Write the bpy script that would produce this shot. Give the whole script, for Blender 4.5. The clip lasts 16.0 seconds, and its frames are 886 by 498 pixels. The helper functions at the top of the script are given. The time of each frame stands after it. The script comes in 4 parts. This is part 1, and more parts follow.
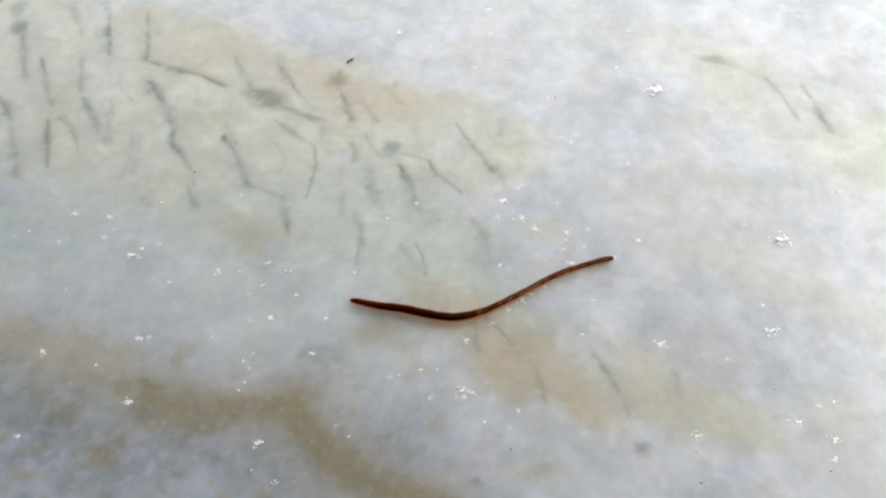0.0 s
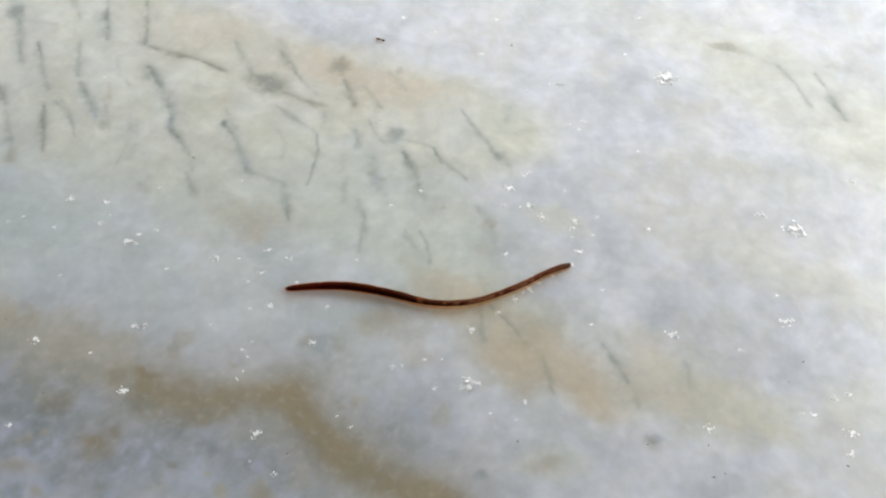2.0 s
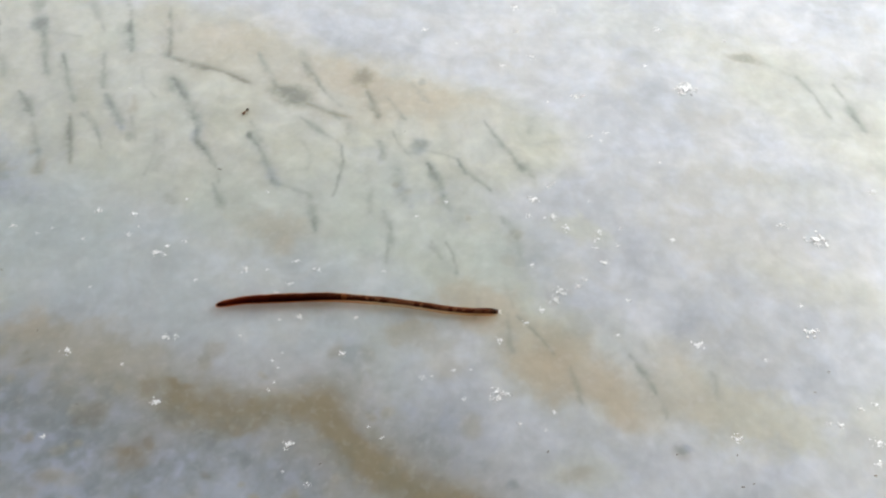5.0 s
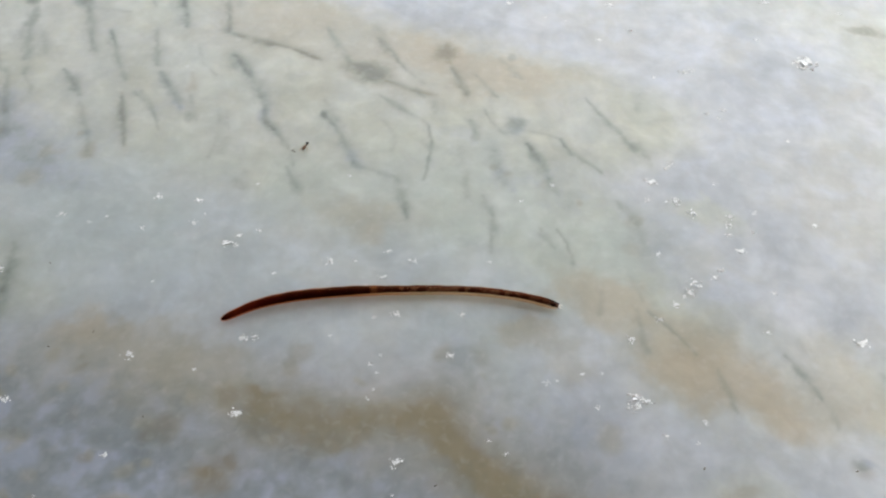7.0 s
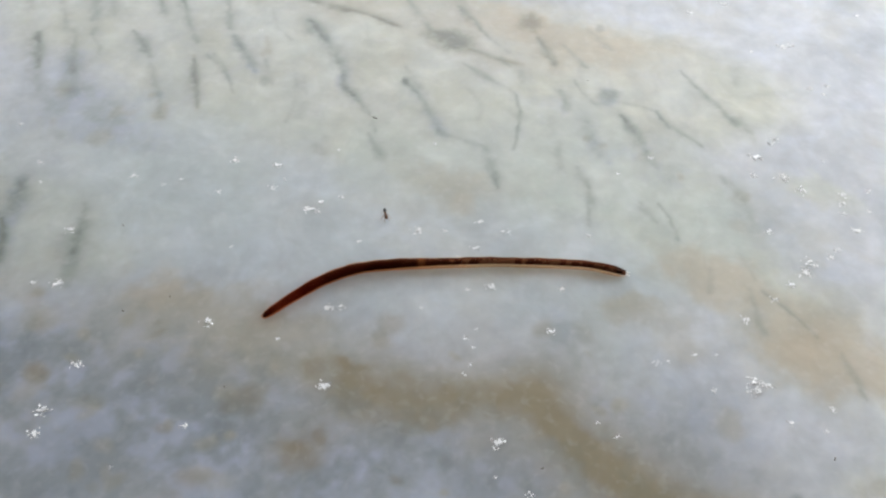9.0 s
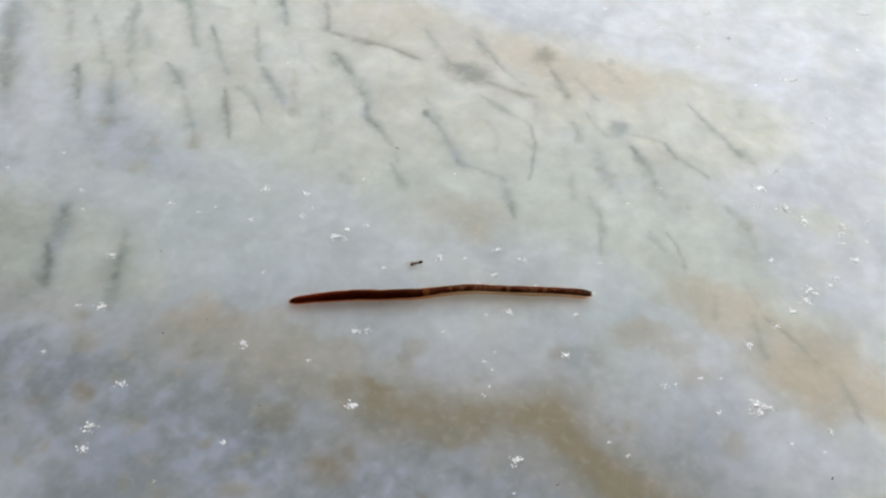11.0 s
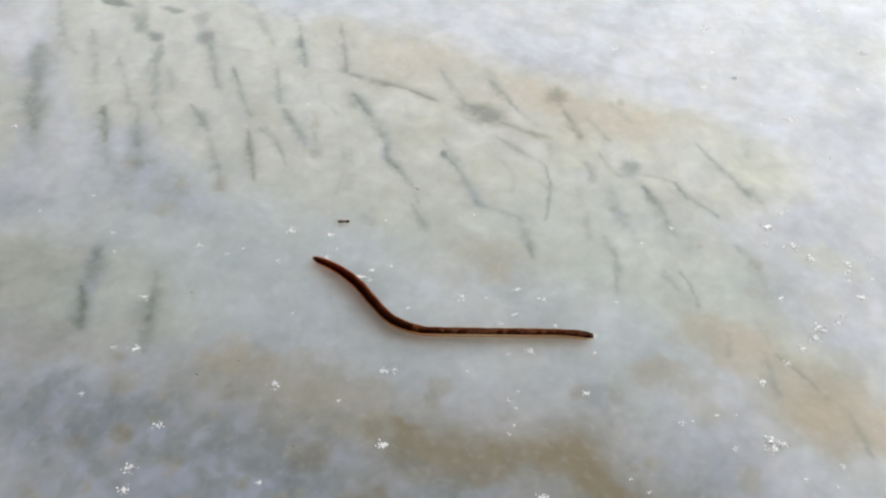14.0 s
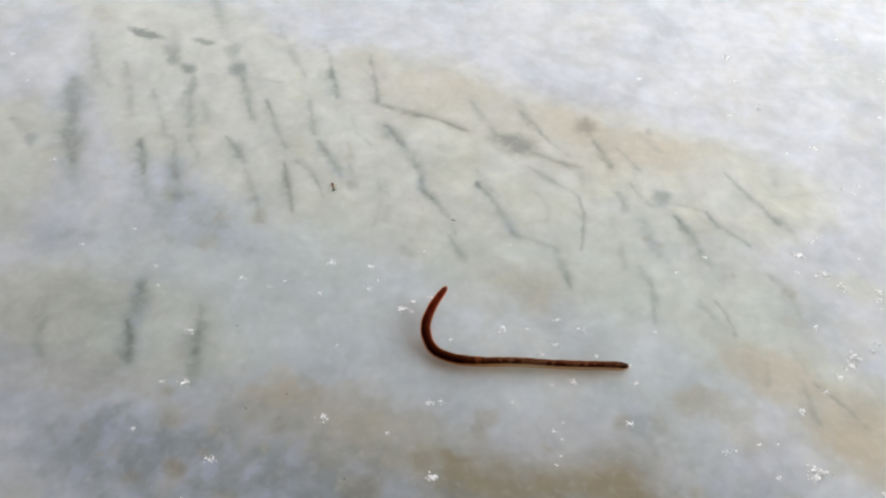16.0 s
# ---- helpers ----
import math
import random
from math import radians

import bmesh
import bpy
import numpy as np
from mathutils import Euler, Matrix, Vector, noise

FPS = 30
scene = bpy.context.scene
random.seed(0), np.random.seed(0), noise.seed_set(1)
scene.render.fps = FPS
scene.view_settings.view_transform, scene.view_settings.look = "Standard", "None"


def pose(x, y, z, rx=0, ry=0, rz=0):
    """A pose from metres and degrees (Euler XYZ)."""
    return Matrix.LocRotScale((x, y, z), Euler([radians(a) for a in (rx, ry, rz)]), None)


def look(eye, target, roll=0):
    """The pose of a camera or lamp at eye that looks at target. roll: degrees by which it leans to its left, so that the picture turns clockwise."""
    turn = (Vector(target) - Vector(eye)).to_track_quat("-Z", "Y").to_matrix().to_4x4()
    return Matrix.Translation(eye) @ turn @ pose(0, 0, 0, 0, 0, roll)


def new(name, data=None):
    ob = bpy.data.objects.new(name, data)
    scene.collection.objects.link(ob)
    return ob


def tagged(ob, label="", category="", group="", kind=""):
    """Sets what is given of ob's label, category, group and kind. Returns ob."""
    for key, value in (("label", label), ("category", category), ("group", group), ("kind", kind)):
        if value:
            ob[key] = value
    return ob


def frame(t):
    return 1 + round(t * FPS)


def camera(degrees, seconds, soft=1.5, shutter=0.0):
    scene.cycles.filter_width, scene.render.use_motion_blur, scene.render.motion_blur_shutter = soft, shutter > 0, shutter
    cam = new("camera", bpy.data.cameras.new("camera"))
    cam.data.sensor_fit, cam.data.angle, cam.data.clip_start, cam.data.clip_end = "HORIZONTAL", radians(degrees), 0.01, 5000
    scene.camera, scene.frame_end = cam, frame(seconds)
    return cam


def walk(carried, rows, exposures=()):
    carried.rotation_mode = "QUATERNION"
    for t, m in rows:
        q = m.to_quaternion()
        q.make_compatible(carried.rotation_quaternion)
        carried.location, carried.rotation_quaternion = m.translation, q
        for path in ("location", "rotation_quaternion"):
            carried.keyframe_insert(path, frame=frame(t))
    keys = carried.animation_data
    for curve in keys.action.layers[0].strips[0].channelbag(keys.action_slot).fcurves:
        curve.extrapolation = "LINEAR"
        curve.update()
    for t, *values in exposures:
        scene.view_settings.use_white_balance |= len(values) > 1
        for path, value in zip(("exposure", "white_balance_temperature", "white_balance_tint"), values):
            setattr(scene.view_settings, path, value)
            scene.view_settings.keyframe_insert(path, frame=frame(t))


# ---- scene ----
cam = camera(54.93, 16.0, soft=2.2)
PATH = [
    (0, (0.00000, 0.00000, 0.15505), (0.00000, 0.11559, -0.00816), 4.97),
    (0.5, (0.00035, -0.00176, 0.15292), (0.00064, 0.11498, -0.00948), 5.29),
    (1, (0.00069, -0.00046, 0.15085), (0.00033, 0.11529, -0.01225), 5.07),
    (1.5, (-0.00034, 0.00029, 0.14978), (-0.00050, 0.11626, -0.01317), 5.25),
    (2, (-0.00031, 0.00030, 0.14923), (-0.00084, 0.11624, -0.01374), 5.00),
    (2.5, (-0.00068, -0.00053, 0.15006), (-0.00131, 0.11603, -0.01246), 4.80),
    (3, (-0.00153, 0.00073, 0.15357), (-0.00228, 0.11707, -0.00912), 4.80),
    (3.5, (-0.00400, 0.00051, 0.15233), (-0.00493, 0.11704, -0.01021), 4.75),
    (5.8, (-0.00995, -0.00118, 0.14787), (-0.00988, 0.11722, -0.01332), 5.17),
    (6, (-0.01383, -0.00169, 0.14395), (-0.01485, 0.11723, -0.01685), 4.57),
    (6.5, (-0.02232, 0.00365, 0.13304), (-0.02436, 0.12190, -0.02825), 4.22),
    (7, (-0.02628, 0.00628, 0.12496), (-0.02787, 0.12926, -0.03276), 4.07),
    (7.5, (-0.03579, 0.00538, 0.11832), (-0.03781, 0.12862, -0.03918), 4.58),
    (8, (-0.03740, 0.00582, 0.11454), (-0.04136, 0.12905, -0.04294), 4.36),
    (8.5, (-0.04005, 0.00545, 0.10961), (-0.04588, 0.13042, -0.04643), 3.76),
    (9, (-0.03893, 0.00564, 0.11192), (-0.04499, 0.13062, -0.04410), 3.73),
    (9.5, (-0.03899, 0.00458, 0.11421), (-0.04586, 0.12959, -0.04176), 3.65),
    (10, (-0.04292, 0.00390, 0.11682), (-0.05021, 0.12965, -0.03854), 3.60),
    (10.2, (-0.04263, 0.00401, 0.11872), (-0.04999, 0.12965, -0.03671), 3.75),
    (12.3, (-0.04150, -0.00029, 0.12229), (-0.04847, 0.12740, -0.03148), 3.28),
    (12.5, (-0.04242, 0.00144, 0.12513), (-0.04945, 0.12855, -0.02912), 3.15),
    (13, (-0.04440, 0.00174, 0.12627), (-0.05077, 0.12956, -0.02743), 3.56),
    (13.5, (-0.04316, 0.00206, 0.12826), (-0.04957, 0.12988, -0.02543), 3.62),
    (14, (-0.04793, 0.00262, 0.12759), (-0.05340, 0.13146, -0.02529), 4.11),
    (14.5, (-0.05198, 0.00373, 0.12711), (-0.05639, 0.13394, -0.02464), 4.40),
    (15, (-0.05732, 0.00405, 0.12851), (-0.06090, 0.13553, -0.02216), 4.76),
    (15.5, (-0.05888, 0.00379, 0.13046), (-0.06222, 0.13539, -0.02011), 4.49),
    (16, (-0.05734, 0.00279, 0.13114), (-0.06143, 0.13428, -0.01950), 4.28),
]
walk(cam, [(t, look(eye, target, roll)) for t, eye, target, roll in PATH],
     exposures=[(0, -0.05, 6500, 10), (1, -0.09, 6460, 9), (3, -0.08, 6500, 10), (3.5, -0.09, 6480, 9), (6, -0.12, 6450, 9), (6.5, -0.19, 6430, 9), (7, -0.23, 6400, 9), (7.5, -0.1, 6330, 9),
                (8, -0.12, 6320, 10), (9, -0.14, 6330, 10), (10, -0.11, 6350, 10), (12.5, -0.1, 6420, 9.5), (14, -0.11, 6470, 10), (16, -0.1, 6500, 11)])

# ---- light: sky, and two added area lamps in made-up openings of unseen walls ----
world = bpy.data.worlds.new("sky")
scene.world = world
world.use_nodes = True
sky = world.node_tree.nodes.new("ShaderNodeTexSky")
sky.sky_type, sky.sun_disc = "NISHITA", False
sky.sun_elevation, sky.sun_rotation = radians(48), radians(20)
world.node_tree.links.new(sky.outputs[0], world.node_tree.nodes["Background"].inputs[0])
world.node_tree.nodes["Background"].inputs[1].default_value = 0.1
world.cycles.sampling_method = "NONE"

ROOM_X, ROOM_Y, ROOM_Z = (-1.9, 0.5), (-1.7, 0.56), 2.4
FAR_GAP_X, FAR_GAP_Z = (-0.6, 0.42), (0.05, 0.5)
SIDE_Y, SIDE_Z = (0.17, 0.54), (0.08, 0.55)
# Added soft lamp on the far side; its wall opening is made up.
lamp = bpy.data.lights.new("unseen_far_light", "AREA")
lamp.shape, lamp.size, lamp.size_y = "RECTANGLE", FAR_GAP_X[1] - FAR_GAP_X[0], FAR_GAP_Z[1] - FAR_GAP_Z[0]
lamp.energy, lamp.color = 3.1, (1.0, 0.985, 0.94)
lamp_ob = new("unseen_far_light", lamp)
FAR_GAP_MID = (sum(FAR_GAP_X) / 2, sum(FAR_GAP_Z) / 2)
lamp_ob.matrix_world = look((FAR_GAP_MID[0], ROOM_Y[1] - 0.02, FAR_GAP_MID[1]), (FAR_GAP_MID[0], 0.0, FAR_GAP_MID[1]))
# Second added lamp, unseen, makes the right of the floor brighter.
side = bpy.data.lights.new("added_side_light", "AREA")
side.shape, side.size, side.size_y = "RECTANGLE", SIDE_Y[1] - SIDE_Y[0], SIDE_Z[1] - SIDE_Z[0]
side.energy, side.color = 6.0, (1.0, 0.985, 0.94)
SIDE_MID = (sum(SIDE_Y) / 2, sum(SIDE_Z) / 2)
new("added_side_light", side).matrix_world = look((ROOM_X[1] - 0.02, SIDE_MID[0], SIDE_MID[1]), (0.0, SIDE_MID[0], SIDE_MID[1]))
scene.view_settings.exposure = 0.0

MM = 0.001


# ---- materials ----
def material(name):
    m = bpy.data.materials.new(name)
    m.use_nodes = True
    return m, m.node_tree.nodes, m.node_tree.links, m.node_tree.nodes["Principled BSDF"]


def node(nodes, kind, **values):
    n = nodes.new(kind)
    for key, value in values.items():
        n.inputs[key].default_value = value
    return n


def mix(nodes, links, fac, a, b):
    n = nodes.new("ShaderNodeMix")
    n.data_type = "RGBA"
    for socket, value in ((n.inputs[0], fac), (n.inputs[6], a), (n.inputs[7], b)):
        if isinstance(value, bpy.types.NodeSocket):
            links.new(value, socket)
        else:
            socket.default_value = value
    return n.outputs[2]


def maths(nodes, links, op, a, b, clamp=False):
    n = nodes.new("ShaderNodeMath")
    n.operation, n.use_clamp = op, clamp
    for socket, value in zip(n.inputs, (a, b)):
        if isinstance(value, bpy.types.NodeSocket):
            links.new(value, socket)
        else:
            socket.default_value = value
    return n.outputs[0]


def ramp(nodes, links, source, *stops):
    n = nodes.new("ShaderNodeValToRGB")
    els = n.color_ramp.elements
    while len(els) < len(stops):
        els.new(0.5)
    for e, (p, c) in zip(els, stops):
        e.position, e.color = p, (c if len(c) == 4 else (*c, 1))
    links.new(source, n.inputs[0])
    return n.outputs[0]


def stone_material():
    m, nodes, links, bsdf = material("polished_marble")
    place = nodes.new("ShaderNodeTexCoord").outputs["Object"]

    def noise_at(scale, detail, rough=0.55, distortion=0.0):
        n = node(nodes, "ShaderNodeTexNoise", Scale=scale, Detail=detail, Roughness=rough, Distortion=distortion)
        links.new(place, n.inputs["Vector"])
        return n.outputs["Fac"]

    def mask(name):
        n = nodes.new("ShaderNodeAttribute")
        n.attribute_name = name
        return n.outputs["Fac"]

    clouds, patches, grain = noise_at(40, 3, 0.5, 0.8), noise_at(150, 3, 0.5, 0.5), noise_at(380, 2, 0.5, 0.2)
    cells = noise_at(620, 1, 0.4, 0.3)
    base = ramp(nodes, links, clouds, (0.32, (0.435, 0.467, 0.52)), (0.5, (0.525, 0.552, 0.592)), (0.66, (0.59, 0.61, 0.652)))
    base = mix(nodes, links, maths(nodes, links, "MULTIPLY", ramp(nodes, links, patches, (0.50, (0, 0, 0)), (0.70, (1, 1, 1))), 0.3), base, (0.73, 0.745, 0.78, 1))
    base = mix(nodes, links, maths(nodes, links, "MULTIPLY", ramp(nodes, links, patches, (0.32, (1, 1, 1)), (0.50, (0, 0, 0))), 0.3), base, (0.345, 0.385, 0.425, 1))
    warm = noise_at(26, 3, 0.6, 0.6)
    base = mix(nodes, links, maths(nodes, links, "MULTIPLY", ramp(nodes, links, warm, (0.48, (0, 0, 0)), (0.64, (1, 1, 1))), 0.45), base, (0.52, 0.51, 0.45, 1))
    milky = ramp(nodes, links, noise_at(125, 3, 0.55, 0.4), (0.46, (0, 0, 0)), (0.66, (1, 1, 1)))
    base = mix(nodes, links, maths(nodes, links, "MULTIPLY", milky, 0.4), base, (0.585, 0.63, 0.725, 1))
    base = mix(nodes, links, mask("cream"), base, ramp(nodes, links, patches, (0.3, (0.472, 0.488, 0.405)), (0.7, (0.592, 0.603, 0.508))))
    tones = ramp(nodes, links, noise_at(75, 2, 0.5, 0.6), (0.45, (0, 0, 0)), (0.68, (1, 1, 1)))
    base = mix(nodes, links, maths(nodes, links, "MULTIPLY", maths(nodes, links, "MULTIPLY", tones, mask("cream")), 0.4), base, (0.52, 0.585, 0.555, 1))
    base = mix(nodes, links, mask("mint"), base, (0.47, 0.555, 0.535, 1))
    base = mix(nodes, links, mask("slate_and_shade"), base, (0.265, 0.305, 0.355, 1))
    base = mix(nodes, links, mask("lilac"), base, (0.43, 0.475, 0.575, 1))
    base = mix(nodes, links, mask("tan"), base, (0.40, 0.38, 0.305, 1))
    base = mix(nodes, links, mask("peach"), base, (0.478, 0.416, 0.308, 1))
    base = mix(nodes, links, mask("rust"), base, (0.295, 0.254, 0.17, 1))
    base = mix(nodes, links, mask("vein"), base, (0.175, 0.203, 0.172, 1))
    mottle = noise_at(85, 4, 0.62, 0.7)
    depth = ramp(nodes, links, mottle, (0.34, (0.89, 0.895, 0.905)), (0.5, (1.0, 1.0, 1.0)), (0.66, (1.16, 1.15, 1.18)))
    shade = nodes.new("ShaderNodeMix")
    shade.data_type, shade.blend_type = "RGBA", "MULTIPLY"
    shade.inputs[0].default_value = 0.6
    links.new(base, shade.inputs[6]), links.new(depth, shade.inputs[7])
    base = shade.outputs[2]
    light = ramp(nodes, links, grain, (0.3, (0.91, 0.91, 0.92)), (0.5, (1.0, 1.0, 1.0)), (0.7, (1.08, 1.08, 1.08)))
    tint = nodes.new("ShaderNodeMix")
    tint.data_type, tint.blend_type = "RGBA", "MULTIPLY"
    tint.inputs[0].default_value = 0.5
    links.new(base, tint.inputs[6]), links.new(light, tint.inputs[7])
    flecks = ramp(nodes, links, cells, (0.55, (0, 0, 0)), (0.74, (1, 1, 1)))
    final = mix(nodes, links, maths(nodes, links, "MULTIPLY", flecks, 0.09), tint.outputs[2], (0.80, 0.80, 0.82, 1))
    links.new(final, bsdf.inputs["Base Color"])
    bsdf.subsurface_method = "BURLEY"
    bsdf.inputs["Subsurface Weight"].default_value = 1.0
    bsdf.inputs["Subsurface Radius"].default_value = (1.0, 0.8, 0.65)
    bsdf.inputs["Subsurface Scale"].default_value = 0.012
    links.new(ramp(nodes, links, grain, (0.3, (0.30, 0.30, 0.30)), (0.7, (0.38, 0.38, 0.38))), bsdf.inputs["Roughness"])
    bsdf.inputs["IOR"].default_value = 1.66
    return m


def plain_material(name, colour, roughness=0.6, scale=30.0, spread=0.12, metallic=0.0):
    m, nodes, links, bsdf = material(name)
    n = node(nodes, "ShaderNodeTexNoise", Scale=scale, Detail=4.0)
    links.new(nodes.new("ShaderNodeTexCoord").outputs["Object"], n.inputs["Vector"])
    low, high = ([min(1, c * k) for c in colour] for k in (1 - spread, 1 + spread))
    links.new(ramp(nodes, links, n.outputs["Fac"], (0.3, low), (0.7, high)), bsdf.inputs["Base Color"])
    bsdf.inputs["Roughness"].default_value, bsdf.inputs["Metallic"].default_value = roughness, metallic
    return m


def skin_material():
    """Thin wet see-through skin, orange to red."""
    m, nodes, links, bsdf = material("worm_skin")
    along = nodes.new("ShaderNodeAttribute")
    along.attribute_name = "along"
    s = along.outputs["Fac"]
    links.new(ramp(nodes, links, s, (0.0, (0.24, 0.04, 0.018)), (0.14, (0.20, 0.035, 0.014)), (0.35, (0.18, 0.045, 0.014)), (0.55, (0.36, 0.17, 0.085)), (1.0, (0.36, 0.16, 0.085))), bsdf.inputs["Base Color"])
    bsdf.inputs["Roughness"].default_value, bsdf.inputs["Specular IOR Level"].default_value = 0.35, 0.2
    clear = nodes.new("ShaderNodeBsdfTransparent")
    links.new(ramp(nodes, links, s, (0.0, (1.0, 0.74, 0.62)), (0.3, (1.0, 0.80, 0.66)), (0.6, (1.0, 0.93, 0.84)), (1.0, (1.0, 0.91, 0.82))), clear.inputs[0])
    both = nodes.new("ShaderNodeMixShader")
    links.new(ramp(nodes, links, s, (0.0, (0.97, 0.97, 0.97)), (0.12, (0.98, 0.98, 0.98)), (0.3, (0.985, 0.985, 0.985)), (0.5, (0.98, 0.98, 0.98)), (1.0, (0.975, 0.975, 0.975))), both.inputs[0])
    links.new(bsdf.outputs[0], both.inputs[1]), links.new(clear.outputs[0], both.inputs[2])
    links.new(both.outputs[0], nodes["Material Output"].inputs["Surface"])
    return m


def gut_material():
    """What shows through the skin: red at the head, nearly black behind it, then blotches of soil."""
    m, nodes, links, bsdf = material("worm_gut")
    along, spot_at = nodes.new("ShaderNodeAttribute"), nodes.new("ShaderNodeAttribute")
    along.attribute_name, spot_at.attribute_name = "along", "skin_place"
    s = along.outputs["Fac"]
    dark = ramp(nodes, links, s, (0.0, (0.055, 0.015, 0.010)), (0.03, (0.086, 0.031, 0.021)), (0.085, (0.076, 0.021, 0.014)), (0.11, (0.050, 0.010, 0.007)), (0.20, (0.027, 0.008, 0.006)),
                (0.44, (0.034, 0.010, 0.007)), (0.52, (0.072, 0.023, 0.017)), (0.9, (0.11, 0.035, 0.025)), (0.968, (0.08, 0.024, 0.016)), (0.985, (0.016, 0.006, 0.005)))
    split = nodes.new("ShaderNodeSeparateXYZ")
    links.new(spot_at.outputs["Vector"], split.inputs[0])
    side = ramp(nodes, links, maths(nodes, links, "ADD", split.outputs["Y"], 0.5), (0.38, (1, 1, 1)), (0.80, (0, 0, 0)))
    blotch = node(nodes, "ShaderNodeTexNoise", Scale=0.55, Detail=2.0, Roughness=0.6)
    lumps = nodes.new("ShaderNodeCombineXYZ")
    links.new(split.outputs["X"], lumps.inputs[0]), links.new(maths(nodes, links, "MULTIPLY", split.outputs["Y"], 1.1), lumps.inputs[1])
    links.new(lumps.outputs[0], blotch.inputs["Vector"])
    gut = ramp(nodes, links, s, (0.50, (0, 0, 0)), (0.53, (1, 1, 1)), (0.78, (1, 1, 1)), (0.92, (0.55, 0.55, 0.55)))
    pale = ramp(nodes, links, blotch.outputs["Fac"], (0.46, (0, 0, 0)), (0.54, (1, 1, 1)))
    tan = maths(nodes, links, "MULTIPLY", maths(nodes, links, "MULTIPLY", pale, gut), side)
    body_colour = mix(nodes, links, tan, dark, (0.26, 0.135, 0.095, 1))
    band = ramp(nodes, links, s, (0.436, (0, 0, 0)), (0.443, (0.5, 0.5, 0.5)), (0.455, (0.5, 0.5, 0.5)), (0.463, (0, 0, 0)))
    links.new(mix(nodes, links, band, body_colour, (0.30, 0.16, 0.08, 1)), bsdf.inputs["Base Color"])
    bsdf.inputs["Roughness"].default_value, bsdf.inputs["Specular IOR Level"].default_value = 0.3, 0.12
    clear, both = nodes.new("ShaderNodeBsdfTransparent"), nodes.new("ShaderNodeMixShader")
    clear.inputs[0].default_value = (1.0, 0.5, 0.36, 1)
    links.new(ramp(nodes, links, s, (0.0, (0.12, 0.12, 0.12)), (0.15, (0.06, 0.06, 0.06)), (0.42, (0.06, 0.06, 0.06)), (0.6, (0.16, 0.16, 0.16))), both.inputs[0])
    links.new(bsdf.outputs[0], both.inputs[1]), links.new(clear.outputs[0], both.inputs[2])
    links.new(both.outputs[0], nodes["Material Output"].inputs["Surface"])
    return m


def crystal_material():
    """Calcite faces: some clear, some white, all glossy; the white base also imitates glints."""
    m, nodes, links, bsdf = material("calcite_crystal")
    bsdf.inputs["Base Color"].default_value = (0.97, 0.98, 1.0, 1)
    bsdf.inputs["Roughness"].default_value, bsdf.inputs["IOR"].default_value = 0.2, 1.55
    own = nodes.new("ShaderNodeNewGeometry").outputs["Random Per Island"]
    clear, both = nodes.new("ShaderNodeBsdfTransparent"), nodes.new("ShaderNodeMixShader")
    links.new(ramp(nodes, links, own, (0.05, (0.55, 0.55, 0.55)), (0.3, (0.0, 0.0, 0.0))), both.inputs[0])
    links.new(bsdf.outputs[0], both.inputs[1]), links.new(clear.outputs[0], both.inputs[2])
    links.new(both.outputs[0], nodes["Material Output"].inputs["Surface"])
    return m


MARBLE = stone_material()
PLASTER = plain_material("white_plaster", (0.60, 0.59, 0.57), 0.85, 6.0, 0.05)
# Dark so that the unseen walls and ceiling bounce little light.
DARK_WALL = plain_material("dark_low_bounce", (0.10, 0.09, 0.08), 0.7, 8.0, 0.1)
SKIN, GUT = skin_material(), gut_material()
TIP = plain_material("pale_tip_and_glints", (0.92, 0.90, 0.87), 0.08, 900.0, 0.1)
CRYSTAL = crystal_material()
ANT_BROWN = plain_material("ant_brown", (0.13, 0.052, 0.016), 0.4, 3000.0, 0.35)
ANT_DARK = plain_material("ant_dark", (0.022, 0.012, 0.008), 0.25, 3000.0, 0.3)
ANT_LEG = plain_material("ant_leg", (0.38, 0.24, 0.13), 0.5, 3000.0, 0.2)
SOIL = plain_material("dark_crumb", (0.21, 0.19, 0.16), 0.8, 2500.0, 0.35)


# ---- mesh helpers ----
def part(name, bm, mat, parent=None, label="", smooth=True):
    mesh = bpy.data.meshes.new(name)
    for f in bm.faces:
        f.smooth = smooth
    bm.to_mesh(mesh)
    bm.free()
    mesh.materials.append(mat)
    ob = new(name, mesh)
    if parent:
        ob.parent = parent
    return tagged(ob, label)


def add_box(bm, x0, x1, y0, y1, z0, z1):
    vs = [bm.verts.new((x, y, z)) for z in (z0, z1) for x, y in ((x0, y0), (x1, y0), (x1, y1), (x0, y1))]
    for q in ((3, 2, 1, 0), (4, 5, 6, 7), (0, 1, 5, 4), (1, 2, 6, 5), (2, 3, 7, 6), (3, 0, 4, 7)):
        bm.faces.new([vs[k] for k in q])


# ---- the marble's pattern, with some shade painted in, as masks on a fine sheet (millimetres) ----
STEP = 0.33
GX, GY = np.arange(-196.0, 136.0, STEP), np.arange(34.0, 242.0, STEP)
XX, YY = np.meshgrid(GX, GY)
rng = np.random.default_rng(11)


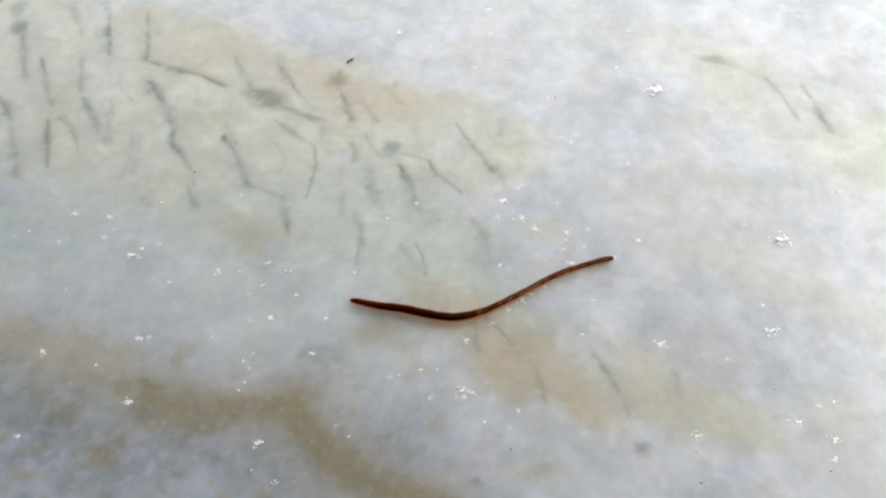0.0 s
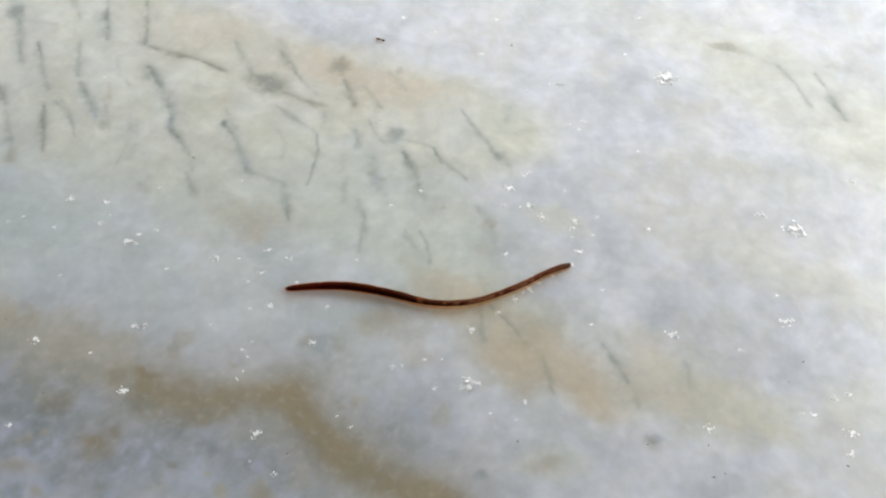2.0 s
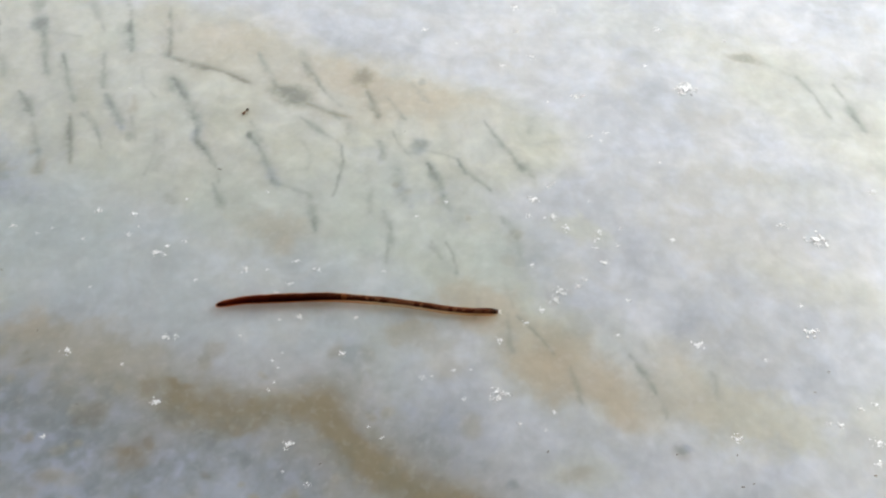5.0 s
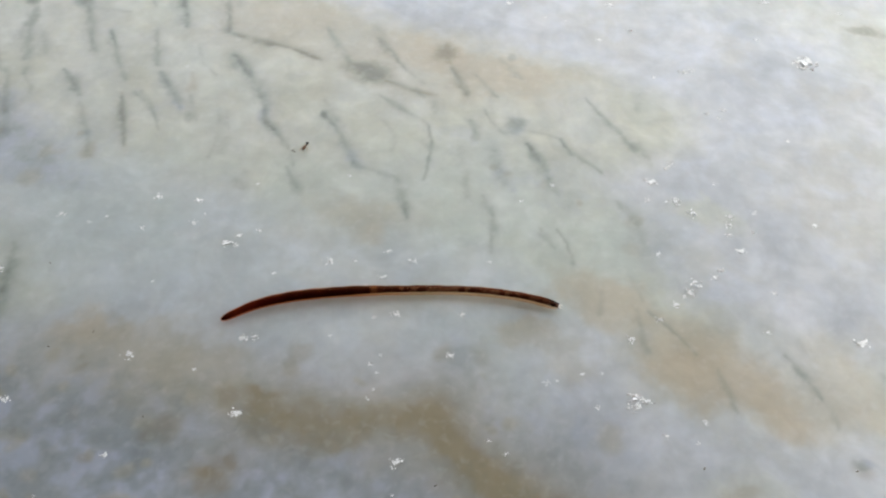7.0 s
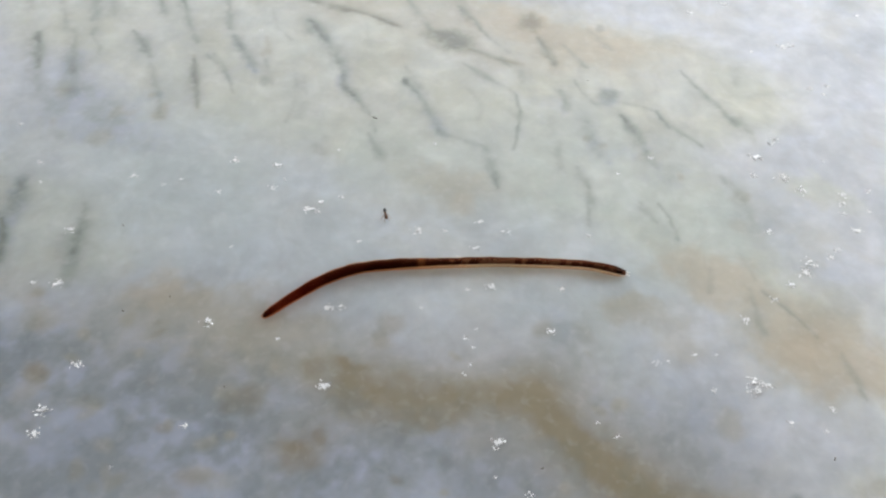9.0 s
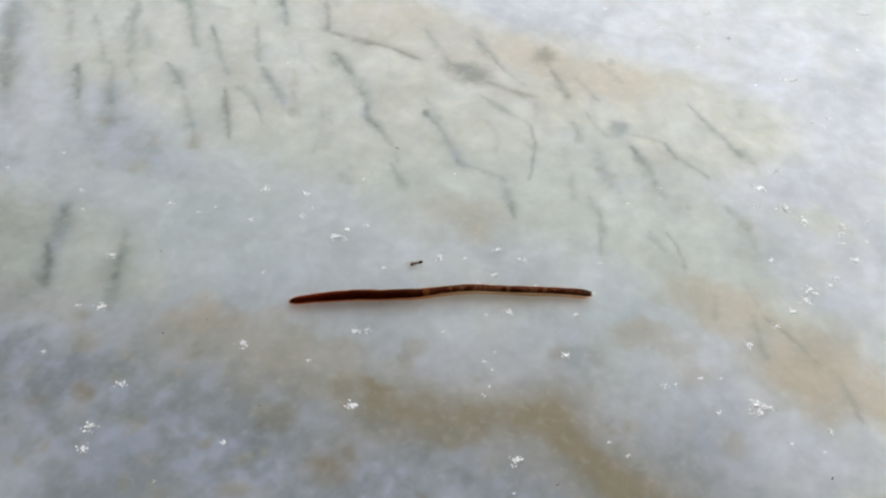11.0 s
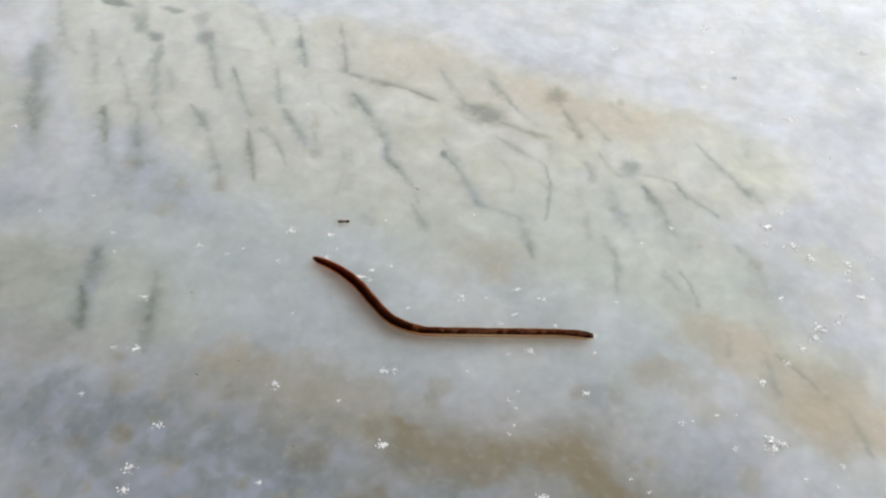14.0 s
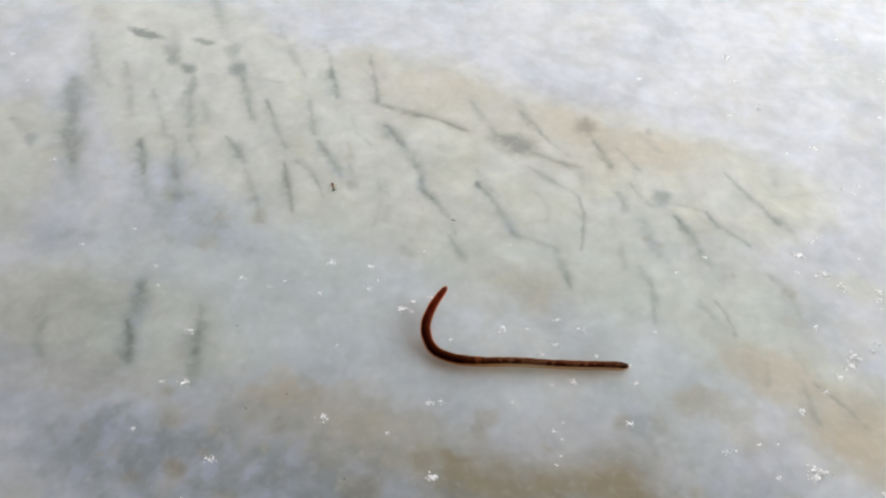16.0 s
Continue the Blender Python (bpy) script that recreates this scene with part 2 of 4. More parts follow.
def smooth_noise(x, y, size, octaves=3):
    total, weight, w = np.zeros_like(x), 0.0, 1.0
    for _ in range(octaves):
        grid = rng.random((64, 64))
        u, v = x / size + 200.0, y / size + 200.0
        i, j = np.floor(u).astype(int), np.floor(v).astype(int)
        a, b = u - i, v - j
        a, b = a * a * (3 - 2 * a), b * b * (3 - 2 * b)
        g = lambda p, q: grid[(j + q) % 64, (i + p) % 64]
        total += w * ((g(0, 0) * (1 - a) + g(1, 0) * a) * (1 - b) + (g(0, 1) * (1 - a) + g(1, 1) * a) * b)
        weight, w, size = weight + w, w * 0.55, size * 0.48
    return total / weight * 2 - 1


WARP_X, WARP_Y = smooth_noise(XX, YY, 6.0), smooth_noise(XX, YY, 6.0)
FINE_X, FINE_Y = smooth_noise(XX, YY, 1.6), smooth_noise(XX, YY, 1.6)
SPECK = smooth_noise(XX, YY, 1.3)
CLOUD = smooth_noise(XX, YY, 12.0, 4)
MASKS = {name: np.zeros_like(XX) for name in ("cream", "mint", "tan", "peach", "rust", "slate_and_shade", "vein", "lilac")}


def window_of(x0, x1, y0, y1):
    i, j = np.searchsorted(GX, (x0, x1)), np.searchsorted(GY, (y0, y1))
    return slice(j[0], j[1]), slice(i[0], i[1])


def lay(kind, at, value):
    old = MASKS[kind][at]
    MASKS[kind][at] = 1 - (1 - old) * (1 - np.clip(value, 0, 0.97))


def vein(kind, strength, half, *points):
    """A crack or band along a bent line; half: its half width."""
    pts, reach = np.array(points), 4 * half + 2.5
    at = window_of(pts[:, 0].min() - reach, pts[:, 0].max() + reach, pts[:, 1].min() - reach, pts[:, 1].max() + reach)
    wobble = 0.45 + 0.2 * half if half < 2 else 1.2
    x, y = XX[at] + wobble * (0.45 * FINE_X[at] + WARP_X[at]), YY[at] + wobble * (0.45 * FINE_Y[at] + WARP_Y[at])
    far, along = np.full_like(x, 1e9), np.zeros_like(x)
    run = np.r_[0, np.cumsum(np.hypot(*np.diff(pts, axis=0).T))]
    for (ax, ay), (bx, by), d0, d1 in zip(pts[:-1], pts[1:], run, run[1:]):
        dx, dy = bx - ax, by - ay
        k = np.clip(((x - ax) * dx + (y - ay) * dy) / (dx * dx + dy * dy + 1e-9), 0, 1)
        d = np.hypot(x - ax - k * dx, y - ay - k * dy)
        along, far = np.where(d < far, (d0 + k * (d1 - d0)) / run[-1], along), np.minimum(far, d)
    taper = 0.55 + 0.6 * np.sin(math.pi * np.clip(0.06 + 0.88 * along, 0, 1)) if half < 2 else 1.0
    width = 1.8 * half * taper * np.clip(1 + min(1.0, 0.8 / half) * (0.8 * WARP_Y[at] + 0.3 * FINE_X[at]), 0.35, 1.9)
    core, halo = np.exp(-((far / (0.75 * width)) ** 2)), np.exp(-((far / (1.8 * width)) ** 2))
    uneven = np.clip(0.95 + 0.4 * CLOUD[at] + (min(1.0, 0.8 / half) * (0.75 * WARP_X[at] + 0.4 * FINE_Y[at]) if half < 2 else 0) + 0.12 * SPECK[at], 0.1, 1.5)
    lay(kind, at, strength * (0.88 * core + 0.28 * halo) * uneven)
    if kind == "vein":
        lay("slate_and_shade", at, 0.14 * strength * np.exp(-((far / (1.6 * width + 0.9)) ** 2)) * uneven)


def spot(kind, strength, cx, cy, rx, ry, turn):
    reach = 2.6 * max(rx, ry) + 3
    at = window_of(cx - reach, cx + reach, cy - reach, cy + reach)
    k = 0.3 * max(rx, ry) + 0.3
    x, y = XX[at] + k * (WARP_X[at] + 0.5 * FINE_X[at]) - cx, YY[at] + k * (WARP_Y[at] + 0.5 * FINE_Y[at]) - cy
    c, s = math.cos(radians(turn)), math.sin(radians(turn))
    q = ((x * c + y * s) / rx) ** 2 + ((y * c - x * s) / ry) ** 2
    lay(kind, at, 1.15 * strength * np.exp(-(q ** 1.8)) * (0.9 + 0.35 * CLOUD[at] + 0.1 * SPECK[at]))


def region(kind, strength, soft, rough, *points):
    """A field of colour inside an outline, with a soft uneven edge."""
    pts = np.array(points, float)
    reach = 2 * soft + 2 * rough + 3
    at = window_of(pts[:, 0].min() - reach, pts[:, 0].max() + reach, pts[:, 1].min() - reach, pts[:, 1].max() + reach)
    x, y = XX[at] + rough * (0.6 * WARP_X[at] + 0.25 * FINE_X[at]), YY[at] + rough * (0.6 * WARP_Y[at] + 0.25 * FINE_Y[at])
    far, inside = np.full_like(x, 1e9), np.zeros_like(x, bool)
    for (ax, ay), (bx, by) in zip(pts, np.roll(pts, -1, 0)):
        dx, dy = bx - ax, by - ay
        k = np.clip(((x - ax) * dx + (y - ay) * dy) / (dx * dx + dy * dy + 1e-9), 0, 1)
        far = np.minimum(far, np.hypot(x - ax - k * dx, y - ay - k * dy))
        if abs(dy) > 1e-9:
            inside ^= ((ay > y) != (by > y)) & (x < ax + dx * (y - ay) / dy)
    d = np.where(inside, far, -far) / soft
    lay(kind, at, strength * np.clip(0.5 + 0.5 * d, 0, 1) ** 1.2 * (0.85 + 0.35 * CLOUD[at] + 0.12 * SPECK[at]))


region("peach", 0.4, 6.0, 5, (-92, 181), (-64, 181), (-36, 167), (-9, 160), (7, 155), (-4, 146), (-36, 145), (-62, 154), (-84, 161))
region("mint", 0.36, 10.6, 6, (-122, 130), (-91, 118), (-59, 120), (-36, 103), (-26, 86), (-46, 75), (-75, 80), (-103, 75), (-129, 81), (-140, 108))
# Blue-grey stone, strengthened so that its colour also stands in for near shade.
region("slate_and_shade", 0.75, 10.2, 6, (-118, 72), (-93, 75), (-72, 72), (-49, 75), (-31, 69), (-1, 71), (8, 51), (-106, 38))
region("mint", 0.45, 7.7, 5, (-60, 121), (-26, 132), (9, 117), (19, 107), (9, 96), (-8, 83), (-15, 65), (-24, 79), (-37, 100))
region("mint", 0.35, 7.1, 5, (-120, 127), (-93, 126), (-70, 112), (-73, 88), (-97, 90), (-112, 109))
region("cream", 0.95, 4.4, 3.4, (-163, 192), (-137, 196), (-121, 196), (-112, 186), (-95, 181), (-85, 184), (-64, 180), (-49, 172), (-36, 167), (-22, 164), (-9, 161), (4, 159), (16, 152), (24, 146), (23, 137), (12, 130), (3, 124), (9, 115), (15, 99), (23, 95), (20, 81), (5, 88), (-9, 96), (-20, 105), (-47, 105), (-70, 115), (-87, 117), (-102, 121), (-118, 133), (-133, 136), (-143, 148), (-152, 164))
region("cream", 0.6, 4.6, 4, (10, 93), (25, 95), (37, 91), (51, 87), (57, 79), (70, 75), (74, 70), (60, 68), (43, 70), (27, 69), (12, 74), (4, 83))
region("cream", 0.75, 6.4, 5, (52, 188), (80, 185), (96, 174), (117, 166), (113, 129), (96, 137), (84, 146), (65, 162))
region("cream", 0.65, 4.6, 5, (51, 118), (66, 114), (84, 110), (102, 104), (105, 92), (89, 100), (65, 108))
region("cream", 0.45, 4.9, 5, (53, 141), (69, 141), (85, 138), (84, 130), (61, 131))
region("cream", 0.75, 3.2, 4, (-150, 101), (-134, 106), (-119, 103), (-102, 98), (-95, 86), (-103, 79), (-117, 83), (-133, 86), (-146, 87))
region("cream", 0.7, 3.8, 4, (-174, 148), (-159, 150), (-149, 142), (-145, 124), (-146, 108), (-154, 105))
region("tan", 0.38, 6.6, 6, (-94, 79), (-76, 79), (-61, 76), (-39, 75), (-23, 73), (-15, 65), (-5, 58), (8, 54), (8, 46), (-11, 50), (-25, 60), (-36, 63), (-55, 62), (-67, 68), (-90, 68))
region("tan", 0.25, 4.3, 5, (-102, 75), (-88, 80), (-72, 79), (-60, 76), (-46, 72), (-29, 71), (-25, 65), (-69, 59), (-84, 69), (-97, 69))
spot("rust", 0.4, -68.8, 64.3, 2.7, 1.8, 0)
spot("tan", 0.4, -12.0, 86.4, 5.1, 3.3, 0)
spot("slate_and_shade", 0.4, -154.9, 138.0, 1.7, 2.4, 0)
spot("peach", 0.45, 3.1, 94.8, 11.3, 5.1, -25)
spot("peach", 0.4, 18.1, 83.9, 15.7, 8.0, -30)
spot("tan", 0.35, -43.7, 111.1, 11.9, 4.0, -5)
spot("tan", 0.3, -9.1, 85.9, 8.9, 3.7, 0)
spot("tan", 0.22, -73.9, 78.5, 14.0, 5.3, 5)
spot("rust", 0.35, -60.2, 57.5, 5.1, 3.2, 40)
spot("tan", 0.35, -76.0, 79.1, 11.6, 3.9, -10)
spot("slate_and_shade", 0.25, -104.2, 66.1, 19.8, 6.8, 0)
spot("slate_and_shade", 0.25, -73.1, 67.8, 11.0, 5.7, 0)
spot("slate_and_shade", 0.3, -51.0, 59.3, 11.2, 5.4, 0)
spot("slate_and_shade", 0.25, -79.7, 58.6, 13.7, 8.5, 0)
spot("slate_and_shade", 0.2, -4.4, 122.0, 10.2, 5.7, -20)
spot("slate_and_shade", 0.2, 11.4, 109.2, 8.7, 5.4, -20)
spot("rust", 0.5, -60.7, 57.5, 1.1, 1.1, 0)
spot("rust", 0.4, -57.4, 59.2, 1.0, 1.3, 0)
spot("rust", 0.3, -74.1, 50.5, 2.1, 1.5, 0)
spot("rust", 0.45, -60.3, 56.7, 3.1, 2.8, 0)
spot("rust", 0.5, -60.5, 69.9, 2.1, 1.9, 0)
spot("peach", 0.3, 54.1, 75.5, 13.8, 6.5, -15)
spot("peach", 0.35, -86.6, 82.3, 3.4, 4.2, 0)
spot("peach", 0.45, -22.6, 156.2, 15.8, 7.2, -10)
spot("peach", 0.45, -36.2, 159.7, 8.6, 5.4, -20)
spot("peach", 0.3, -68.9, 170.1, 9.7, 6.1, -10)
spot("peach", 0.35, 40.8, 80.4, 8.1, 8.7, 0)
spot("slate_and_shade", 0.2, -23.3, 78.1, 6.8, 9.9, 20)
spot("slate_and_shade", 0.15, -23.7, 132.3, 8.0, 5.0, 0)
spot("slate_and_shade", 0.2, -116.5, 126.2, 8.3, 7.4, 0)
spot("slate_and_shade", 0.15, -98.5, 127.0, 4.8, 5.9, 0)
spot("cream", 0.5, 23.5, 117.2, 7.8, 4.1, -10)
spot("cream", 0.5, 23.0, 60.9, 6.5, 4.7, 0)
spot("cream", 0.6, 57.3, 74.0, 12.6, 6.4, -15)
spot("cream", 0.4, 83.8, 77.0, 8.2, 5.8, -10)
spot("cream", 0.35, 43.9, 187.5, 23.8, 9.9, -10)
spot("rust", 0.3, -156.0, 186.2, 5.0, 2.4, 151)
spot("vein", 1.05, -142.8, 180.2, 4.9, 1.7, 161)
spot("vein", 0.75, -127.7, 178.7, 3.1, 1.1, 167)
spot("vein", 0.5, -125.4, 178.3, 1.2, 1.1, 130)
vein("vein", 0.38, 1.28, (-129.1, 197.5), (-124.7, 187.7), (-121.2, 179.7))
spot("vein", 0.62, -133.7, 172.7, 4.3, 2.0, 102)
vein("vein", 0.45, 0.81, (-133.4, 171.6), (-130.5, 168.8), (-128.2, 167.8))
spot("vein", 0.95, -128.1, 167.1, 2.2, 1.6, 131)
spot("vein", 0.75, -125.6, 160.9, 3.9, 1.6, 107)
vein("vein", 0.42, 0.82, (-124.9, 158.4), (-122.5, 150.4), (-120.7, 142.2))
vein("vein", 0.2, 0.49, (-120.7, 142.2), (-117.2, 137.6))
spot("vein", 0.55, -119.3, 175.7, 3.3, 2.2, 109)
spot("vein", 0.85, -115.7, 168.8, 3.0, 2.1, 117)
spot("slate_and_shade", 0.5, -115.7, 169.3, 3.6, 2.7, 110)
vein("vein", 0.5, 0.98, (-114.0, 165.9), (-111.1, 158.3), (-108.2, 151.1))
vein("vein", 0.2, 0.54, (-112.7, 166.1), (-104.3, 165.6))
vein("vein", 0.6, 1.64, (-153.3, 159.5), (-150.1, 150.4))
vein("slate_and_shade", 0.4, 1.62, (-153.7, 160.5), (-149.1, 147.5))
vein("vein", 0.75, 1.34, (-149.4, 147.5), (-147.0, 140.9), (-143.2, 132.1))
vein("vein", 0.25, 1.28, (-143.2, 132.1), (-140.6, 126.3))
vein("vein", 0.38, 0.87, (-155.5, 177.7), (-152.5, 171.0), (-149.6, 165.0))
vein("vein", 0.2, 0.58, (-149.5, 164.5), (-144.0, 158.3))
vein("vein", 0.38, 0.90, (-143.2, 167.3), (-139.0, 157.3), (-135.8, 148.5))
vein("vein", 0.3, 0.51, (-133.6, 158.2), (-129.7, 150.8), (-126.3, 143.3))
vein("vein", 0.62, 0.72, (-130.9, 140.7), (-128.6, 135.1), (-126.9, 130.3))
vein("vein", 0.25, 0.93, (-126.9, 130.3), (-124.6, 124.2))
vein("vein", 0.45, 0.91, (-124.7, 142.8), (-122.0, 136.0), (-120.0, 130.6))
vein("vein", 0.3, 1.16, (-120.1, 130.9), (-118.1, 124.3))
spot("slate_and_shade", 0.45, -120.2, 132.3, 3.6, 2.4, 113)
vein("vein", 0.18, 0.51, (-120.6, 156.3), (-118.0, 149.7))
vein("vein", 0.6, 0.58, (-106.3, 158.4), (-104.0, 153.1), (-102.2, 148.4))
vein("vein", 0.45, 0.57, (-102.2, 148.4), (-100.4, 145.5), (-98.6, 142.7))
vein("vein", 0.5, 0.42, (-97.7, 137.3), (-95.3, 130.0), (-93.3, 123.6))
vein("rust", 0.3, 0.53, (-98.2, 138.5), (-95.0, 129.1), (-93.1, 123.3))
vein("vein", 0.45, 0.65, (-96.7, 159.8), (-94.7, 153.1), (-93.4, 148.5))
vein("vein", 0.58, 0.56, (-112.4, 144.2), (-109.3, 141.2), (-106.8, 137.4))
vein("vein", 0.36, 0.53, (-105.9, 134.7), (-102.0, 126.5), (-99.4, 120.5))
vein("vein", 0.6, 0.67, (-96.9, 181.6), (-93.7, 173.1), (-91.5, 166.7), (-90.3, 162.1))
vein("vein", 0.28, 0.70, (-110.4, 188.7), (-105.0, 178.4), (-99.3, 168.6))
vein("vein", 0.45, 0.62, (-85.3, 179.6), (-82.3, 170.3), (-80.5, 162.2))
vein("rust", 0.4, 0.75, (-84.5, 176.9), (-81.7, 168.2), (-80.4, 161.8))
spot("vein", 0.5, -80.7, 161.8, 1.7, 1.2, 167)
vein("vein", 0.36, 0.59, (-80.4, 161.0), (-73.8, 159.4), (-64.4, 156.7), (-58.3, 154.3))
vein("rust", 0.55, 0.66, (-77.4, 160.2), (-70.4, 158.5), (-63.5, 156.4), (-58.1, 154.2))
vein("vein", 0.26, 0.38, (-86.2, 156.2), (-83.9, 149.8), (-79.7, 146.2))
vein("vein", 0.3, 0.74, (-91.2, 145.7), (-87.7, 140.5), (-85.5, 137.9))
vein("vein", 0.26, 0.42, (-94.5, 139.9), (-90.8, 135.0), (-88.5, 130.9))
vein("rust", 0.3, 0.62, (-85.4, 146.5), (-83.2, 141.1))
vein("vein", 0.3, 0.48, (-83.7, 139.2), (-80.9, 132.5))
vein("vein", 0.5, 0.57, (-77.0, 153.6), (-73.2, 148.3))
vein("vein", 0.66, 0.81, (-73.5, 148.6), (-69.4, 142.0), (-67.6, 136.8))
vein("vein", 0.62, 0.72, (-67.6, 136.8), (-66.8, 133.9), (-63.5, 130.4), (-61.0, 126.2))
vein("vein", 0.3, 0.52, (-61.0, 126.2), (-58.7, 121.6))
spot("slate_and_shade", 0.3, -67.7, 137.3, 5.3, 1.7, 96)
vein("vein", 0.2, 0.48, (-75.2, 135.7), (-73.7, 130.3))
spot("vein", 0.45, -155.1, 137.7, 2.3, 1.3, 124)
vein("vein", 0.3, 0.61, (-161.2, 144.1), (-156.9, 140.1))
vein("vein", 0.4, 0.60, (-58.5, 165.5), (-54.6, 158.9), (-51.9, 154.5))
spot("vein", 0.8, -46.6, 151.3, 5.5, 3.1, 147)
spot("rust", 0.7, -46.4, 151.1, 6.3, 3.3, 148)
vein("rust", 0.45, 0.58, (-42.8, 148.7), (-37.6, 146.4), (-31.9, 145.8))
vein("vein", 0.3, 0.51, (-42.2, 148.8), (-35.7, 146.0))
vein("vein", 0.48, 0.47, (-46.2, 163.1), (-42.3, 158.1), (-39.9, 153.8))
vein("vein", 0.3, 0.39, (-39.9, 153.8), (-36.7, 150.4), (-34.9, 149.1))
vein("rust", 0.35, 0.59, (-45.7, 162.7), (-39.6, 153.5))
spot("rust", 0.8, -30.8, 160.4, 3.7, 2.8, 98)
spot("vein", 0.25, -30.8, 160.4, 2.9, 2.2, 105)
vein("vein", 0.5, 0.59, (-29.1, 154.6), (-27.4, 150.9), (-25.6, 147.4))
vein("rust", 0.45, 0.71, (-29.7, 156.9), (-25.5, 147.0))
vein("vein", 0.28, 0.39, (-23.4, 153.0), (-20.7, 149.2), (-18.3, 146.5))
vein("vein", 0.22, 0.45, (-36.3, 147.2), (-34.2, 144.7))
spot("vein", 0.35, -15.8, 160.3, 1.5, 1.0, 73)
spot("vein", 0.95, -54.8, 136.8, 1.2, 0.9, 89)
vein("vein", 0.45, 0.55, (-54.9, 136.7), (-52.0, 133.8))
spot("tan", 0.3, -56.7, 144.1, 3.4, 3.0, 75)
vein("vein", 0.38, 0.63, (-44.1, 143.7), (-40.5, 142.0), (-37.0, 139.2))
vein("vein", 0.3, 0.31, (-36.8, 138.9), (-34.5, 137.8), (-32.8, 135.6))
vein("vein", 0.5, 0.30, (-33.1, 136.2), (-31.9, 131.2), (-31.9, 126.3), (-32.6, 120.8))
vein("vein", 0.32, 0.72, (-51.5, 133.0), (-48.8, 128.3), (-46.8, 124.3))
vein("slate_and_shade", 0.25, 0.94, (-49.7, 128.5), (-45.9, 122.8))
vein("vein", 0.26, 0.59, (-46.8, 123.7), (-42.3, 121.7), (-38.2, 120.7))
vein("vein", 0.42, 0.57, (-38.2, 120.7), (-36.8, 117.2), (-35.5, 113.5), (-34.8, 110.6))
spot("vein", 0.35, -35.4, 113.5, 1.3, 0.8, 85)
vein("vein", 0.25, 0.50, (-32.2, 143.5), (-31.9, 139.9))
vein("vein", 0.35, 0.62, (-24.3, 138.8), (-22.8, 135.2))
spot("vein", 0.35, -22.3, 133.9, 1.4, 1.0, 77)
spot("slate_and_shade", 0.35, -14.6, 138.4, 2.8, 2.2, 59)
spot("vein", 0.5, -14.8, 138.4, 2.5, 2.0, 55)
vein("vein", 0.25, 0.37, (-12.8, 136.9), (-7.5, 135.9), (-5.3, 135.2))
vein("vein", 0.55, 0.43, (-5.3, 135.2), (-3.1, 131.4), (-0.9, 129.8), (2.9, 126.7))
vein("vein", 0.55, 0.72, (-11.9, 132.9), (-10.1, 130.2), (-8.9, 126.8), (-7.8, 123.7))
vein("vein", 0.35, 0.70, (-7.8, 123.7), (-6.0, 119.2))
vein("vein", 0.5, 0.44, (0.7, 148.1), (3.4, 143.7), (6.6, 139.5), (9.7, 134.5))
spot("vein", 0.45, 9.9, 134.5, 1.5, 1.2, 84)
vein("vein", 0.25, 0.62, (9.9, 134.5), (12.8, 131.6))
vein("vein", 0.35, 0.60, (-18.9, 130.3), (-17.6, 125.0))
vein("slate_and_shade", 0.35, 1.17, (-17.9, 124.6), (-15.0, 119.6))
vein("vein", 0.2, 0.52, (12.4, 151.2), (11.6, 145.2))
vein("vein", 0.3, 0.39, (-18.8, 115.0), (-18.1, 109.3))
vein("vein", 0.32, 0.50, (-9.9, 109.2), (-7.2, 106.0))
vein("vein", 0.42, 0.34, (-6.4, 110.6), (-4.6, 107.1), (-3.2, 102.9))
vein("vein", 0.2, 0.37, (6.8, 101.0), (9.0, 95.4))
vein("vein", 0.2, 0.47, (1.6, 96.7), (1.3, 92.0))
vein("vein", 0.2, 0.46, (7.5, 117.5), (9.4, 112.8))
vein("vein", 0.4, 0.84, (-117.3, 100.6), (-116.8, 97.2), (-116.9, 94.2))
vein("vein", 0.6, 0.60, (-117.6, 92.0), (-115.7, 88.1), (-114.5, 83.8))
vein("slate_and_shade", 0.35, 1.13, (-117.6, 101.2), (-117.0, 93.1), (-114.4, 83.3))
vein("vein", 0.52, 0.72, (-105.7, 96.9), (-104.1, 92.1), (-103.3, 86.9))
vein("vein", 0.35, 0.88, (-103.3, 86.9), (-101.7, 79.8))
spot("rust", 0.5, -100.8, 63.9, 2.0, 1.4, 177)
spot("slate_and_shade", 0.35, -114.4, 119.0, 11.0, 7.9, 178)
spot("slate_and_shade", 0.3, -102.6, 114.3, 8.3, 4.4, 170)
spot("slate_and_shade", 0.25, -140.5, 113.1, 9.2, 6.1, 176)
spot("tan", 0.4, -103.8, 73.6, 3.3, 2.4, 175)
spot("tan", 0.35, -85.7, 78.3, 6.5, 2.9, -175)
spot("tan", 0.3, -71.4, 76.2, 6.4, 3.3, -174)
spot("tan", 0.5, -41.0, 68.0, 14.2, 2.6, -173)
spot("peach", 0.3, 0.8, 95.3, 8.1, 6.0, 179)
spot("tan", 0.3, -13.0, 86.4, 3.4, 2.5, -157)
spot("tan", 0.5, 19.9, 87.9, 6.1, 4.0, 56)
vein("vein", 0.35, 1.09, (-152.9, 158.5), (-149.3, 147.5), (-146.7, 140.0), (-143.0, 131.3))
spot("tan", 0.15, -132.1, 97.3, 12.7, 6.2, -177)
spot("vein", 0.2, -131.6, 96.0, 13.7, 7.0, -178)
spot("cream", 0.45, -126.3, 93.3, 13.6, 7.8, -180)
spot("cream", 0.5, -154.6, 138.9, 14.7, 7.0, 117)
spot("vein", 0.12, -120.3, 82.6, 14.9, 4.3, -174)
